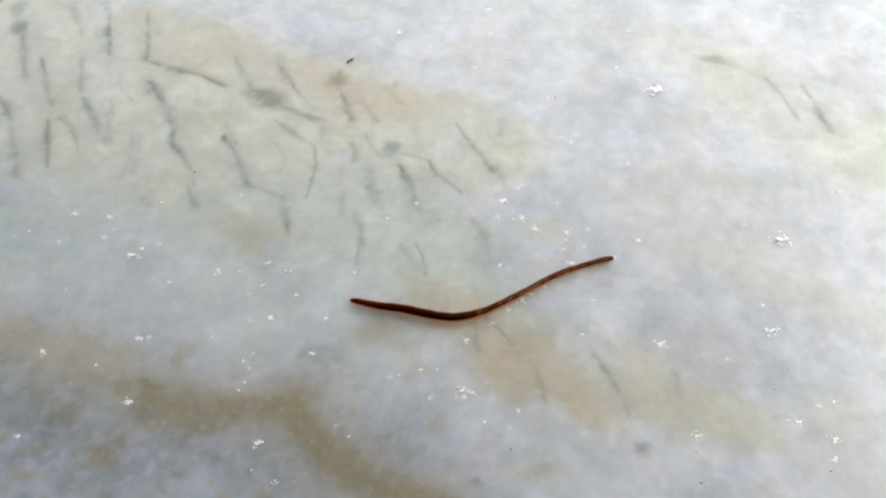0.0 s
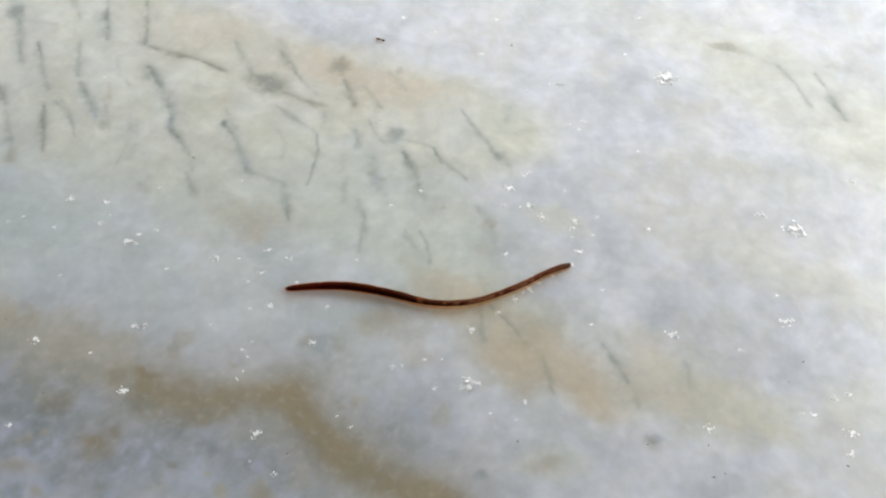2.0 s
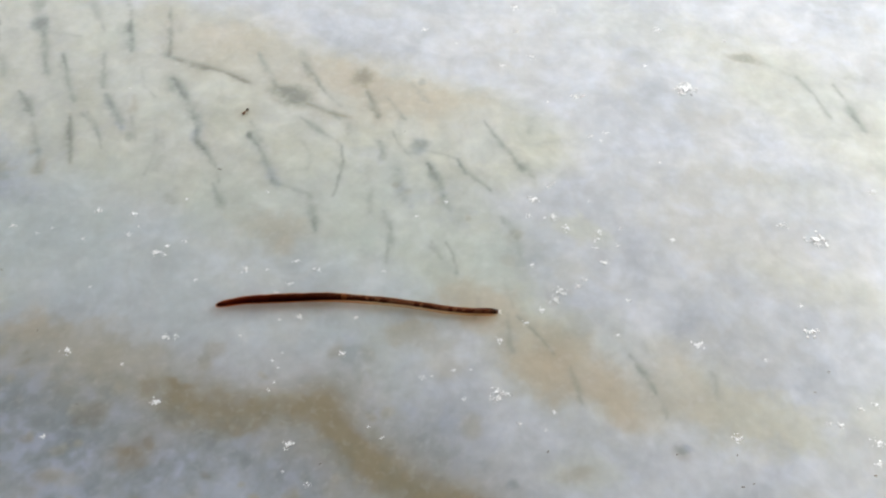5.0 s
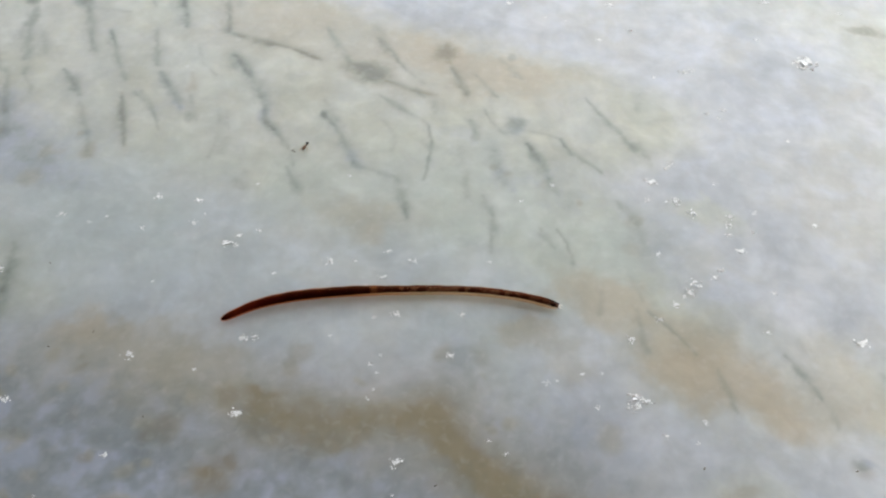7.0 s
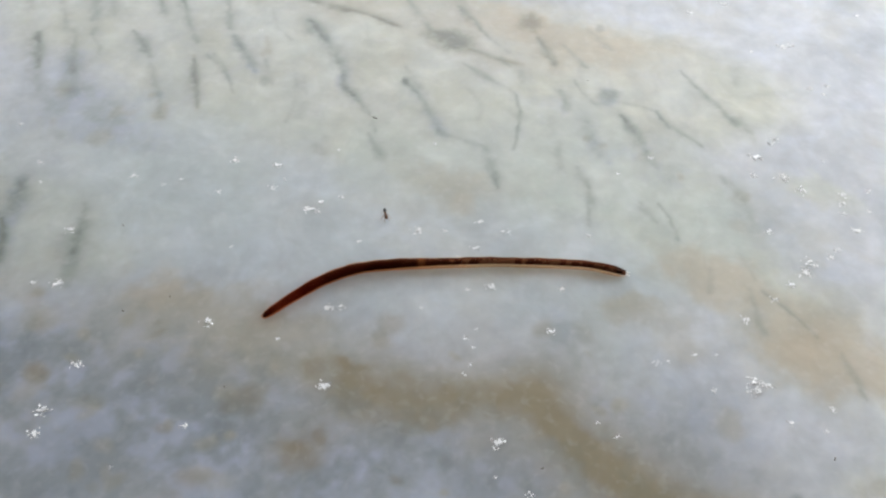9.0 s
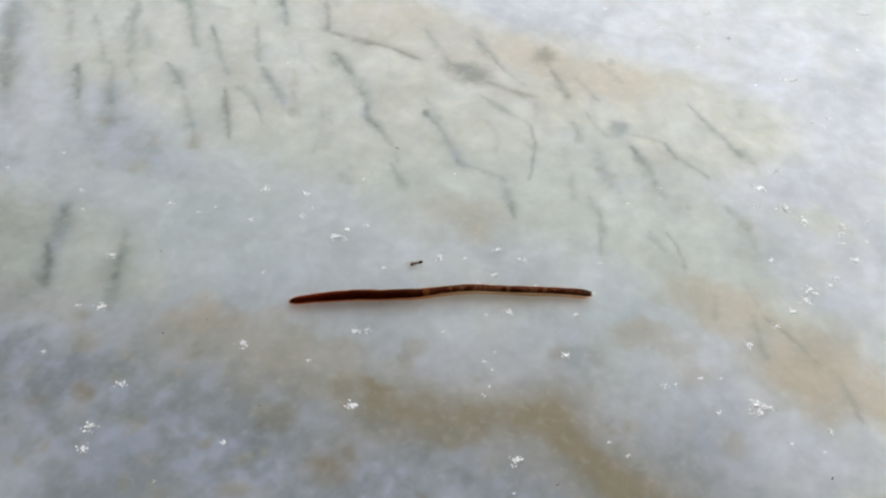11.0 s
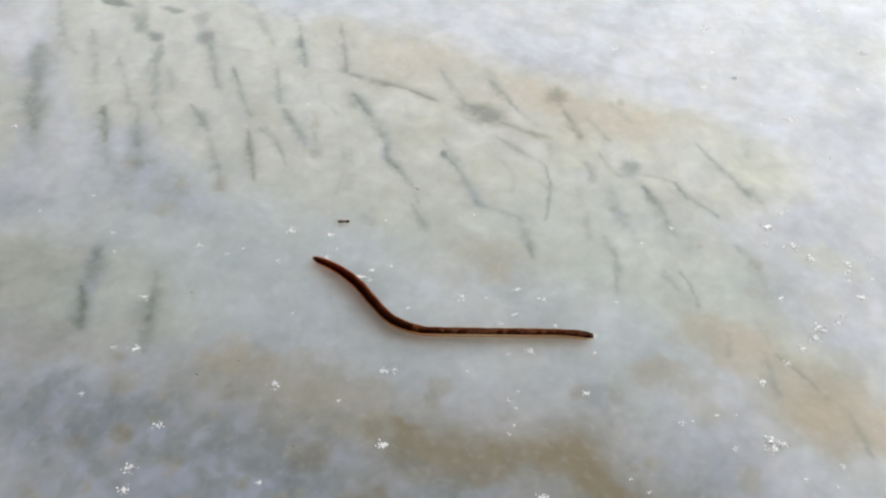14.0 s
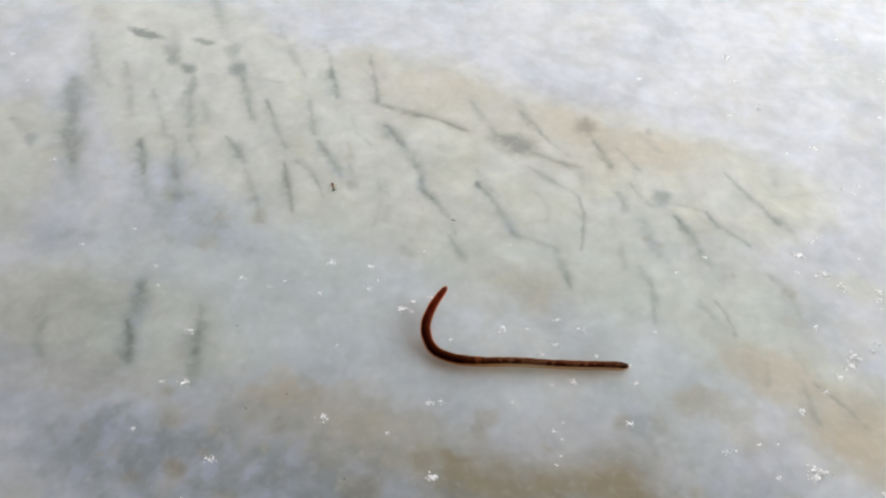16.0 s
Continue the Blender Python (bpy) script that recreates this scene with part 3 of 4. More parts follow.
spot("tan", 0.2, -133.4, 87.2, 7.3, 4.9, 173)
spot("tan", 0.35, -121.4, 80.1, 14.7, 4.7, -175)
# Blue-grey patches that darken the near left floor.
spot("slate_and_shade", 0.35, -113.2, 65.5, 17.5, 6.1, -175)
spot("slate_and_shade", 0.3, -78.1, 69.5, 11.3, 4.2, -174)
vein("vein", 0.22, 0.63, (5.8, 118.9), (8.9, 112.7), (10.5, 107.9))
vein("vein", 0.32, 0.41, (-9.6, 110.5), (-7.0, 106.0))
vein("vein", 0.3, 0.32, (-20.7, 117.8), (-18.7, 112.8), (-18.6, 103.8))
spot("vein", 0.3, -56.9, 115.8, 2.4, 1.3, 97)
vein("vein", 0.25, 0.53, (-60.1, 121.1), (-56.9, 115.8))
vein("vein", 0.28, 0.46, (-91.8, 145.7), (-87.7, 139.8), (-85.0, 135.7))
vein("slate_and_shade", 0.3, 0.69, (-91.8, 145.7), (-87.7, 139.8), (-85.0, 135.7))
spot("rust", 0.35, -84.6, 141.8, 1.7, 0.9, 104)
spot("vein", 0.35, -82.4, 133.1, 1.6, 1.0, 105)
vein("vein", 0.22, 0.39, (-76.9, 136.1), (-75.1, 130.3), (-75.8, 122.0))
vein("vein", 0.28, 0.40, (-95.3, 139.2), (-90.5, 134.0), (-87.6, 128.4))
spot("rust", 0.55, -55.4, 71.5, 1.4, 0.9, 173)
spot("rust", 0.4, -61.4, 57.4, 1.3, 1.1, 180)
spot("rust", 0.35, -57.3, 59.1, 1.8, 0.8, 101)
spot("rust", 0.5, -100.6, 64.0, 2.3, 1.8, 150)
spot("rust", 0.3, -103.5, 72.2, 1.9, 1.4, 165)
spot("slate_and_shade", 0.8, -30.3, 69.9, 1.2, 0.8, 88)
spot("slate_and_shade", 0.22, -22.4, 80.2, 3.2, 2.7, 118)
spot("slate_and_shade", 0.35, -16.8, 69.2, 2.9, 1.6, 166)
spot("tan", 0.4, -12.0, 88.3, 3.9, 1.8, -169)
spot("tan", 0.35, -3.3, 80.1, 3.8, 2.2, 165)
spot("tan", 0.3, -41.9, 106.8, 4.1, 3.7, 80)
spot("peach", 0.3, -40.4, 106.4, 2.7, 2.3, 85)
spot("tan", 0.3, -83.1, 79.3, 5.5, 3.3, -177)
spot("tan", 0.4, -91.6, 60.1, 2.5, 1.3, -177)
spot("tan", 0.35, -72.9, 51.2, 2.4, 1.3, -176)
spot("rust", 0.45, 68.5, 180.1, 4.5, 1.6, 170)
spot("vein", 0.4, 68.4, 180.1, 3.6, 1.2, 170)
vein("vein", 0.18, 0.62, (72.6, 179.3), (80.4, 175.2))
vein("vein", 0.4, 0.61, (81.9, 174.8), (85.2, 168.4), (88.1, 160.5))
vein("vein", 0.5, 0.60, (91.1, 172.9), (93.7, 165.2), (96.0, 157.1))
vein("vein", 0.15, 0.93, (94.9, 175.9), (101.0, 175.6))
spot("tan", 0.35, 63.6, 137.8, 6.7, 2.6, 171)
spot("tan", 0.25, 58.2, 156.9, 8.7, 2.8, -179)
vein("vein", 0.36, 0.36, (9.8, 93.3), (13.5, 89.9), (17.4, 84.9))
vein("vein", 0.34, 0.40, (20.5, 82.6), (22.1, 78.6), (23.0, 74.3))
vein("vein", 0.6, 0.47, (33.1, 86.4), (35.6, 82.7), (37.5, 78.6))
vein("vein", 0.25, 0.51, (37.5, 78.6), (38.9, 76.3), (39.4, 73.1))
vein("vein", 0.18, 0.46, (49.9, 84.5), (50.0, 78.5))
spot("slate_and_shade", 0.6, 42.2, 67.0, 1.8, 0.8, -172)
spot("peach", 0.72, 16.0, 81.2, 7.2, 6.3, -160)
spot("peach", 0.75, 27.5, 79.2, 6.7, 5.2, 149)
spot("peach", 0.6, 31.3, 72.7, 4.9, 3.5, 166)
spot("peach", 0.2, -42.8, 111.6, 6.3, 3.8, -177)
vein("rust", 0.8, 3.02, (-54.5, 67.4), (-46.9, 67.0), (-35.9, 67.3), (-26.5, 69.8))
vein("rust", 1, 2.77, (-26.1, 67.4), (-20.2, 61.5), (-14.0, 57.8))
spot("rust", 0.8, -16.1, 59.1, 4.0, 2.6, 147)
spot("rust", 0.5, -42.2, 63.2, 7.0, 2.1, -175)
vein("rust", 0.85, 2.81, (-11.5, 56.5), (-2.7, 53.6), (4.7, 51.8))
spot("rust", 0.7, -55.1, 71.0, 3.0, 1.4, 171)
spot("rust", 0.4, 21.9, 60.2, 3.2, 1.8, -173)
spot("slate_and_shade", 0.9, -30.3, 69.7, 1.2, 1.0, 110)
spot("rust", 0.35, -60.9, 57.0, 2.3, 1.3, 179)
spot("tan", 0.3, -70.8, 50.4, 3.1, 1.7, 179)
spot("tan", 0.35, -62.0, 75.6, 5.2, 2.8, 111)
spot("tan", 0.4, -74.8, 75.0, 12.2, 4.5, -177)
spot("tan", 0.35, -61.9, 69.4, 7.6, 4.1, -179)
spot("peach", 0.3, -85.6, 79.7, 6.7, 2.9, -178)


# lilac and dark mottling, with small grey and ochre patches, over the blue-grey darkened field
MOTTLE, EVERYWHERE = smooth_noise(XX, YY, 3.4, 3), (slice(None), slice(None))
FIELD = np.clip(1.25 * MASKS["slate_and_shade"], 0, 1)
lay("lilac", EVERYWHERE, np.clip(2.4 * (MOTTLE - 0.02), 0, 0.85) * FIELD)
lay("vein", EVERYWHERE, np.clip(1.1 * (-MOTTLE - 0.05), 0, 0.3) * FIELD)
PATCH = {"slate_and_shade": 0.5, "vein": 0.18, "tan": 0.5, "rust": 0.35}
for _ in range(900):
    x, y = rng.uniform(-120, 90), rng.uniform(38, 130)
    if rng.random() < MASKS["slate_and_shade"][np.searchsorted(GY, y), np.searchsorted(GX, x)] * 1.2:
        size, kind = rng.uniform(0.8, 2.6), str(rng.choice(("slate_and_shade", "vein", "tan", "tan", "rust")))
        spot(kind, PATCH[kind] * rng.uniform(0.5, 1.2), x, y, size, size * rng.uniform(0.5, 0.9), rng.uniform(0, 180))

# faint short wisps that cross the cream fields
for _ in range(60):
    x, y = rng.uniform(-165, 60), rng.uniform(80, 205)
    if MASKS["cream"][np.searchsorted(GY, y), np.searchsorted(GX, x)] > 0.6:
        a, n = radians(rng.normal(-68, 16)), rng.uniform(2, 5)
        c, s = math.cos(a) * n, math.sin(a) * n
        vein("vein", rng.uniform(0.08, 0.26), rng.uniform(0.3, 1.0), (x, y), (x + c, y + s), (x + 1.7 * c + rng.normal(0, 1), y + 1.8 * s))

# ---- setting ----
def floor_sheet():
    ny, nx = XX.shape
    top = np.stack([XX, YY, 0 * XX], -1).reshape(-1, 3) * MM
    n = np.arange(nx * ny).reshape(ny, nx)
    quads = np.stack([n[:-1, :-1], n[:-1, 1:], n[1:, 1:], n[1:, :-1]], -1).reshape(-1, 4)
    x0, x1, y0, y1 = GX[0] * MM, GX[-1] * MM, GY[0] * MM, GY[-1] * MM
    (a, b), (c, d) = ROOM_X, ROOM_Y
    rim = [(a, c), (b, c), (b, y0), (a, y0), (a, y1), (b, y1), (b, d), (a, d), (x0, y0), (x0, y1), (x1, y0), (x1, y1)]
    k = len(top)
    top = np.concatenate([top, [(x, y, 0) for x, y in rim]])
    outer = [(0, 1, 2, 3), (4, 5, 6, 7), (3, 8, 9, 4), (10, 2, 5, 11)]
    mesh = bpy.data.meshes.new("floor")
    mesh.from_pydata(top.tolist(), [], quads.tolist() + [[k + v for v in q] for q in outer])
    for name, values in MASKS.items():
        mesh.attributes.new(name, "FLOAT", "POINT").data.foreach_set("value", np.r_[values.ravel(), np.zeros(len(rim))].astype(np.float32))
    mesh.materials.append(MARBLE)
    return tagged(new("floor", mesh), "polished white marble floor with cream fields, tan stains and grey veins", "floor", kind="structure")


floor = floor_sheet()
# Unseen room made up around the floor to close it and shape the light.
(RX0, RX1), (RY0, RY1) = ROOM_X, ROOM_Y
for name, boxes in (
    ("wall_north", [(RX0, FAR_GAP_X[0], RY1, RY1 + 0.2, 0, ROOM_Z), (FAR_GAP_X[1], RX1, RY1, RY1 + 0.2, 0, ROOM_Z),
                    (FAR_GAP_X[0], FAR_GAP_X[1], RY1, RY1 + 0.2, 0, FAR_GAP_Z[0]), (FAR_GAP_X[0], FAR_GAP_X[1], RY1, RY1 + 0.2, FAR_GAP_Z[1], ROOM_Z)]),
    ("wall_south", [(RX0, RX1, RY0 - 0.2, RY0, 0, ROOM_Z)]),
    ("wall_east", [(RX1, RX1 + 0.2, RY0 - 0.2, SIDE_Y[0], 0, ROOM_Z), (RX1, RX1 + 0.2, SIDE_Y[1], RY1 + 0.2, 0, ROOM_Z),
                   (RX1, RX1 + 0.2, SIDE_Y[0], SIDE_Y[1], 0, SIDE_Z[0]), (RX1, RX1 + 0.2, SIDE_Y[0], SIDE_Y[1], SIDE_Z[1], ROOM_Z)]),
    ("wall_west", [(RX0 - 0.2, RX0, RY0 - 0.2, RY1 + 0.2, 0, ROOM_Z)]),
    ("ceiling", [(RX0 - 0.2, RX1 + 0.2, RY0 - 0.2, RY1 + 0.2, ROOM_Z, ROOM_Z + 0.15)]),
):
    bm = bmesh.new()
    for b in boxes:
        add_box(bm, *b)
    shade = PLASTER if name == "wall_north" else DARK_WALL
    tagged(part(name, bm, shade, smooth=False), ("unseen dark low-bounce " if shade is DARK_WALL else "unseen plain pale plastered ") + name.split("_")[0], name.split("_")[0], kind="structure")


# ---- crystals in the stone ----
def flake(bm, r, x, y, size):
    """One small cleavage face, an uneven three- to five-sided splinter that lies almost flush in the stone."""
    n, turn, tilt = r.randint(3, 5), r.uniform(0, math.tau), Euler((-0.12 + r.uniform(-0.2, 0.2), r.uniform(-0.18, 0.18), 0)).to_matrix()
    ring, stretch = [], r.uniform(0.25, 0.8)
    c, s = math.cos(turn), math.sin(turn)
    for k in range(n):
        a = math.tau * (k + r.uniform(-0.3, 0.3)) / n
        d = size * r.uniform(0.5, 1.3)
        px, py = math.cos(a) * d, math.sin(a) * d * stretch
        ring.append(tilt @ Vector((px * c - py * s, px * s + py * c, 0)))
    top = [bm.verts.new((x + p.x, y + p.y, 0.06 * size + 0.00002 + p.z)) for p in ring]
    low = [bm.verts.new((x + p.x * 1.1, y + p.y * 1.1, -0.0001)) for p in ring]
    bm.faces.new(top)
    for k in range(n):
        bm.faces.new((low[k], low[(k + 1) % n], top[(k + 1) % n], top[k]))


chip = random.Random(5)


def scatter_crystals(*places):
    for x, y, spread in places:
        radius = 1.45 * spread + 0.12
        bm = bmesh.new()
        flake(bm, chip, 0, 0, radius * 0.6 * MM)
        flake(bm, chip, 0.45 * radius * MM, 0.2 * radius * MM, radius * 0.4 * MM)
        for _ in range(5 + int(radius * 9)):
            a, d = chip.uniform(0, math.tau), radius * chip.uniform(0.1, 1.15) ** 0.8
            flake(bm, chip, d * math.cos(a) * MM, 0.8 * d * math.sin(a) * MM, (0.05 + radius * chip.uniform(0.06, 0.3)) * MM)
        ob = part("crystal", bm, CRYSTAL, floor, smooth=False)
        ob.location = (x * MM, y * MM, 0)


scatter_crystals((-82.7, 110.8, 0.66), (-75.0, 110.7, 0.71), (-74.6, 105.2, 0.54), (-73.0, 107.5, 0.20), (-93.5, 103.3, 0.29), (-90.9, 104.9, 0.20))
scatter_crystals((-83.7, 102.9, 0.34), (-78.4, 91.1, 0.23), (-67.4, 101.1, 0.78), (-65.8, 100.6, 0.49), (-107.6, 80.0, 0.35), (-103.7, 80.2, 0.71))
scatter_crystals((-116.7, 105.5, 0.39), (-99.5, 104.8, 0.49), (-64.6, 116.1, 0.21), (-62.1, 104.5, 0.30), (-65.6, 103.1, 0.44), (-57.6, 95.0, 0.33))
scatter_crystals((-48.2, 98.8, 0.82), (-43.3, 99.2, 0.29), (-37.7, 102.1, 0.39), (-32.8, 100.3, 0.49), (-38.0, 96.1, 0.53), (-40.5, 93.7, 0.43))
scatter_crystals((-47.2, 120.1, 0.32), (-34.8, 88.3, 0.65), (-23.2, 89.5, 0.51), (-38.4, 87.4, 0.32), (-18.9, 101.5, 0.29), (-13.3, 117.1, 0.26))
scatter_crystals((-7.1, 122.0, 0.32), (12.8, 125.1, 0.87), (17.4, 130.4, 0.56), (12.0, 120.0, 0.59), (15.5, 120.0, 0.27), (17.3, 120.4, 0.80))
scatter_crystals((20.2, 117.4, 0.84), (27.6, 117.4, 0.58), (32.7, 119.1, 0.48), (28.5, 109.0, 0.72), (24.2, 104.1, 0.55), (31.7, 113.9, 0.31))
scatter_crystals((12.8, 106.7, 0.45), (11.7, 91.9, 0.47), (-45.6, 82.9, 0.23), (-36.8, 76.6, 0.22), (-36.9, 73.4, 0.22), (-36.6, 79.9, 0.18))
scatter_crystals((-17.7, 66.0, 0.21), (-27.0, 53.8, 0.43), (-32.0, 55.8, 0.20), (0.9, 79.9, 0.22), (6.3, 75.7, 0.88), (8.1, 75.3, 0.66))
scatter_crystals((10.9, 69.4, 0.38), (17.6, 72.3, 0.47), (16.0, 68.5, 0.25), (-78.4, 76.0, 0.65), (-95.3, 66.2, 0.66), (-97.3, 58.3, 0.79))
scatter_crystals((-97.0, 54.7, 0.70), (-76.8, 58.4, 0.52), (-66.9, 74.3, 0.26), (-58.3, 67.1, 0.75), (-84.9, 51.1, 0.15), (-60.3, 80.9, 0.73))
scatter_crystals((-58.3, 81.5, 0.57), (-32.2, 61.0, 0.74), (-14.9, 64.0, 0.27), (-2.4, 79.5, 0.34), (6.2, 87.1, 0.71), (30.7, 91.0, 0.36))
scatter_crystals((47.3, 90.5, 0.96), (51.4, 166.7, 1.96), (77.5, 120.8, 1.74), (70.1, 123.9, 0.81), (44.2, 116.9, 0.59), (26.8, 112.8, 0.39))
scatter_crystals((33.3, 99.6, 0.37), (60.7, 88.3, 0.36), (71.4, 96.0, 1.11), (71.6, 75.3, 0.46), (73.6, 75.2, 0.58), (78.2, 79.2, 0.47))
scatter_crystals((81.6, 80.3, 0.59), (80.1, 72.2, 0.92), (79.2, 67.7, 0.62), (52.7, 70.3, 0.79), (93.3, 136.7, 0.84), (64.1, 186.6, 0.48))
scatter_crystals((6.9, 192.8, 0.79), (17.2, 193.0, 0.72), (4.2, 168.9, 0.52), (41.7, 173.7, 0.46), (-38.2, 77.9, 0.34), (-6.7, 77.8, 0.28))
scatter_crystals((-0.1, 73.4, 0.34), (25.5, 125.7, 0.27), (70.5, 102.3, 0.38), (42.9, 139.9, 0.42), (-109.6, 70.4, 0.38), (-105.9, 91.2, 0.62))
scatter_crystals((-114.7, 100.9, 0.27), (-24.7, 81.0, 0.50), (-30.3, 94.7, 0.43), (18.7, 100.6, 0.99), (14.9, 95.4, 0.54), (6.3, 74.0, 0.88))
scatter_crystals((-8.4, 77.4, 0.40), (11.8, 173.4, 0.86), (7.6, 182.8, 0.74), (23.0, 160.0, 0.69), (27.1, 115.3, 0.59), (16.3, 129.1, 0.49))
scatter_crystals((-37.7, 71.5, 0.29), (-16.9, 180.2, 0.58), (-27.7, 203.3, 0.62), (46.0, 188.6, 0.91), (26.7, 146.7, 0.53))
scatter_crystals((17.9, 98.6, 0.80), (16.5, 97.4, 0.35), (22.8, 102.2, 0.50), (16.1, 157.1, 0.35), (25.0, 160.3, 0.60), (30.4, 148.1, 0.50))
scatter_crystals((29.3, 145.3, 0.30), (-171.6, 166.8, 0.70), (-163.9, 157.4, 0.35), (-147.4, 132.1, 0.45), (-123.8, 114.6, 0.30), (-132.7, 109.2, 0.30))
scatter_crystals((-86.9, 148.6, 0.20), (-3.3, 175.1, 0.30), (-8.1, 175.9, 0.25), (-33.0, 206.5, 0.25), (16.1, 201.2, 0.30), (38.2, 205.9, 0.35))

# ---- crumbs ----
def crumb(x, y, length, turn):
    bm = bmesh.new()
    bmesh.ops.create_icosphere(bm, subdivisions=1, radius=1.0)
    for v in bm.verts:
        k = chip.uniform(0.75, 1.2)
        v.co = Vector((v.co.x * length * 0.5 * k, v.co.y * length * 0.17 * k, (v.co.z * 0.10 * k + 0.06) * length)) * MM
    ob = part("crumb", bm, SOIL)
    tagged(ob, "tiny dark crumb of soil lying on the marble", "crumb", "crumbs on the floor")
    ob.matrix_world = pose(x * MM, y * MM, 0, 0, 0, turn)


crumb(40.8, 66.0, 0.66, 20)
crumb(52.6, 60.8, 0.98, 0)
crumb(54.8, 61.6, 0.66, 30)
crumb(16.4, 64.3, 0.76, 60)
crumb(-25.5, 57.9, 0.63, 40)
crumb(78.2, 65.4, 0.78, 0)
crumb(73.5, 86.8, 0.72, 20)
crumb(52.3, 67.0, 0.67, 80)
crumb(-59.6, 125.7, 0.78, 20)
crumb(69.8, 81.9, 0.59, 20)
crumb(-59.1, 125.4, 0.72, 0)
crumb(-18.5, 142.5, 0.51, 0)
crumb(-85.3, 80.0, 0.59, 80)
crumb(-91.7, 76.4, 0.68, -30)
crumb(-72.6, 65.2, 0.55, -40)
crumb(-97.4, 93.3, 0.63, -30)

# ---- the worm, in overlapping rings ----
RINGS, RING_HALF = 96, 0.62
worm = tagged(new("earthworm"), "thin dark brown wet earthworm with a reddish head on marble", "worm")


def girth(s):
    """Half the thickness in millimetres, head to tail."""
    head = min(1.0, (s / 0.10) ** 0.8) if s > 0 else 0.0
    body = 0.95 + 0.08 * math.exp(-(((s - 0.30) / 0.16) ** 2)) - 0.07 * max(0.0, (s - 0.5) / 0.5)
    tail = min(1.0, ((1.02 - s) / 0.035) ** 0.35)
    uneven = 0.05 * math.sin(59 * s * 0.9) * math.exp(-s / 0.12) + 0.025 * math.sin(59 * s * 0.55 + 1) + 0.02 * math.sin(59 * s * 1.7)
    return body * (0.6 + 0.4 * head) * tail * (1 + uneven)


def gut_girth(s):
    """How much of the thickness the dark inside takes up."""
    return 0.82 - 0.10 * max(0.0, 1 - s / 0.12) - 0.17 * min(1.0, max(0.0, (s - 0.36) / 0.15)) + 0.06 * max(0.0, (s - 0.9) / 0.1)


def tube(s, k, profile, lower, capped, aside=0.0):
    """A short length of the body at s, of k times its girth, closed at its ends or open; lower: how far it lies under the middle."""
    bm = bmesh.new()
    sides, r, loops = 16, girth(s), []
    slope = (girth(min(1, s + 0.01)) - girth(max(0, s - 0.01))) / (0.02 * 59)
    for a, f in profile:
        rr = max(0.05, (r + slope * a * RING_HALF) * f * k)
        loops.append([bm.verts.new((a * RING_HALF * MM, (rr * math.cos(math.tau * n / sides) + aside * r) * MM, (rr * 0.92 * math.sin(math.tau * n / sides) - lower * r) * MM)) for n in range(sides)])
    for p, q in zip(loops, loops[1:]):
        for n in range(sides):
            bm.faces.new((p[n], p[(n + 1) % sides], q[(n + 1) % sides], q[n]))
    if capped:
        bm.faces.new(loops[0]), bm.faces.new(loops[-1][::-1])
    bmesh.ops.recalc_face_normals(bm, faces=bm.faces)
    return bm


def marked(ob, s):
    pts = ob.data.vertices
    ob.data.attributes.new("along", "FLOAT", "POINT").data.foreach_set("value", [s + v.co.x / MM / 59 for v in pts])
    ob.data.attributes.new("skin_place", "FLOAT_VECTOR", "POINT").data.foreach_set("vector", [c for v in pts for c in (59 * s + v.co.x / MM, v.co.y / MM, v.co.z / MM)])
    return ob


RING_LINE = ((-1.0, 0.955), (-0.5, 0.988), (0.0, 1.0), (0.5, 0.988), (1.0, 0.955))
GUT_LINE = ((-1.15, 0.93), (-0.5, 0.99), (0.0, 1.0), (0.5, 0.99), (1.15, 0.93))
HEAD_LINE, HEAD_GUT = ((-1.2, 0.3), (-1.0, 0.62), (-0.6, 0.86), (0.0, 0.97), (1.0, 0.955)), ((-0.85, 0.3), (-0.6, 0.7), (0.0, 0.95), (0.5, 0.99), (1.15, 0.93))
TAIL_LINE = ((-1.0, 0.955), (0.0, 1.0), (0.6, 0.95), (1.0, 0.8), (1.2, 0.5))
rings = []
for i in range(RINGS):
    s = i / (RINGS - 1)
    outer = HEAD_LINE if i == 0 else TAIL_LINE if i == RINGS - 1 else RING_LINE
    inner = HEAD_GUT if i == 0 else GUT_LINE
    ring = marked(part("segment", tube(s, 1.0, outer, 0.0, i in (0, RINGS - 1)), SKIN, worm), s)
    marked(part("gut", tube(s, gut_girth(s), inner, -0.06 - 0.17 * min(1.0, max(0.0, (s - 0.3) / 0.25)), True, 0.03 + 0.11 * min(1.0, max(0.0, (s - 0.3) / 0.2))), GUT, ring, "dark gut seen through the skin"), s)
    rings.append(ring)
# Pale tail end; two white prongs stand in for its wet glints.
bm = bmesh.new()
for side in (-1, 1):
    bmesh.ops.create_cone(bm, cap_ends=True, segments=8, radius1=0.2 * MM, radius2=0.09 * MM, depth=0.9 * MM,
                          matrix=pose(0.95 * MM, side * 0.22 * MM, 0.12 * MM, 0, 90, 14 * side))
part("tail_tip_glints", bm, TIP, rings[-1], "pale wet tail tip, its glints made as white prongs")


# ---- the ant ----
def ball(bm, x, z, rx, ry, rz, tilt=0.0):
    bmesh.ops.create_uvsphere(bm, u_segments=14, v_segments=9, radius=1.0, matrix=pose(x * MM, 0, z * MM, 0, tilt, 0) @ Matrix.Diagonal((rx * MM, ry * MM, rz * MM, 1)))


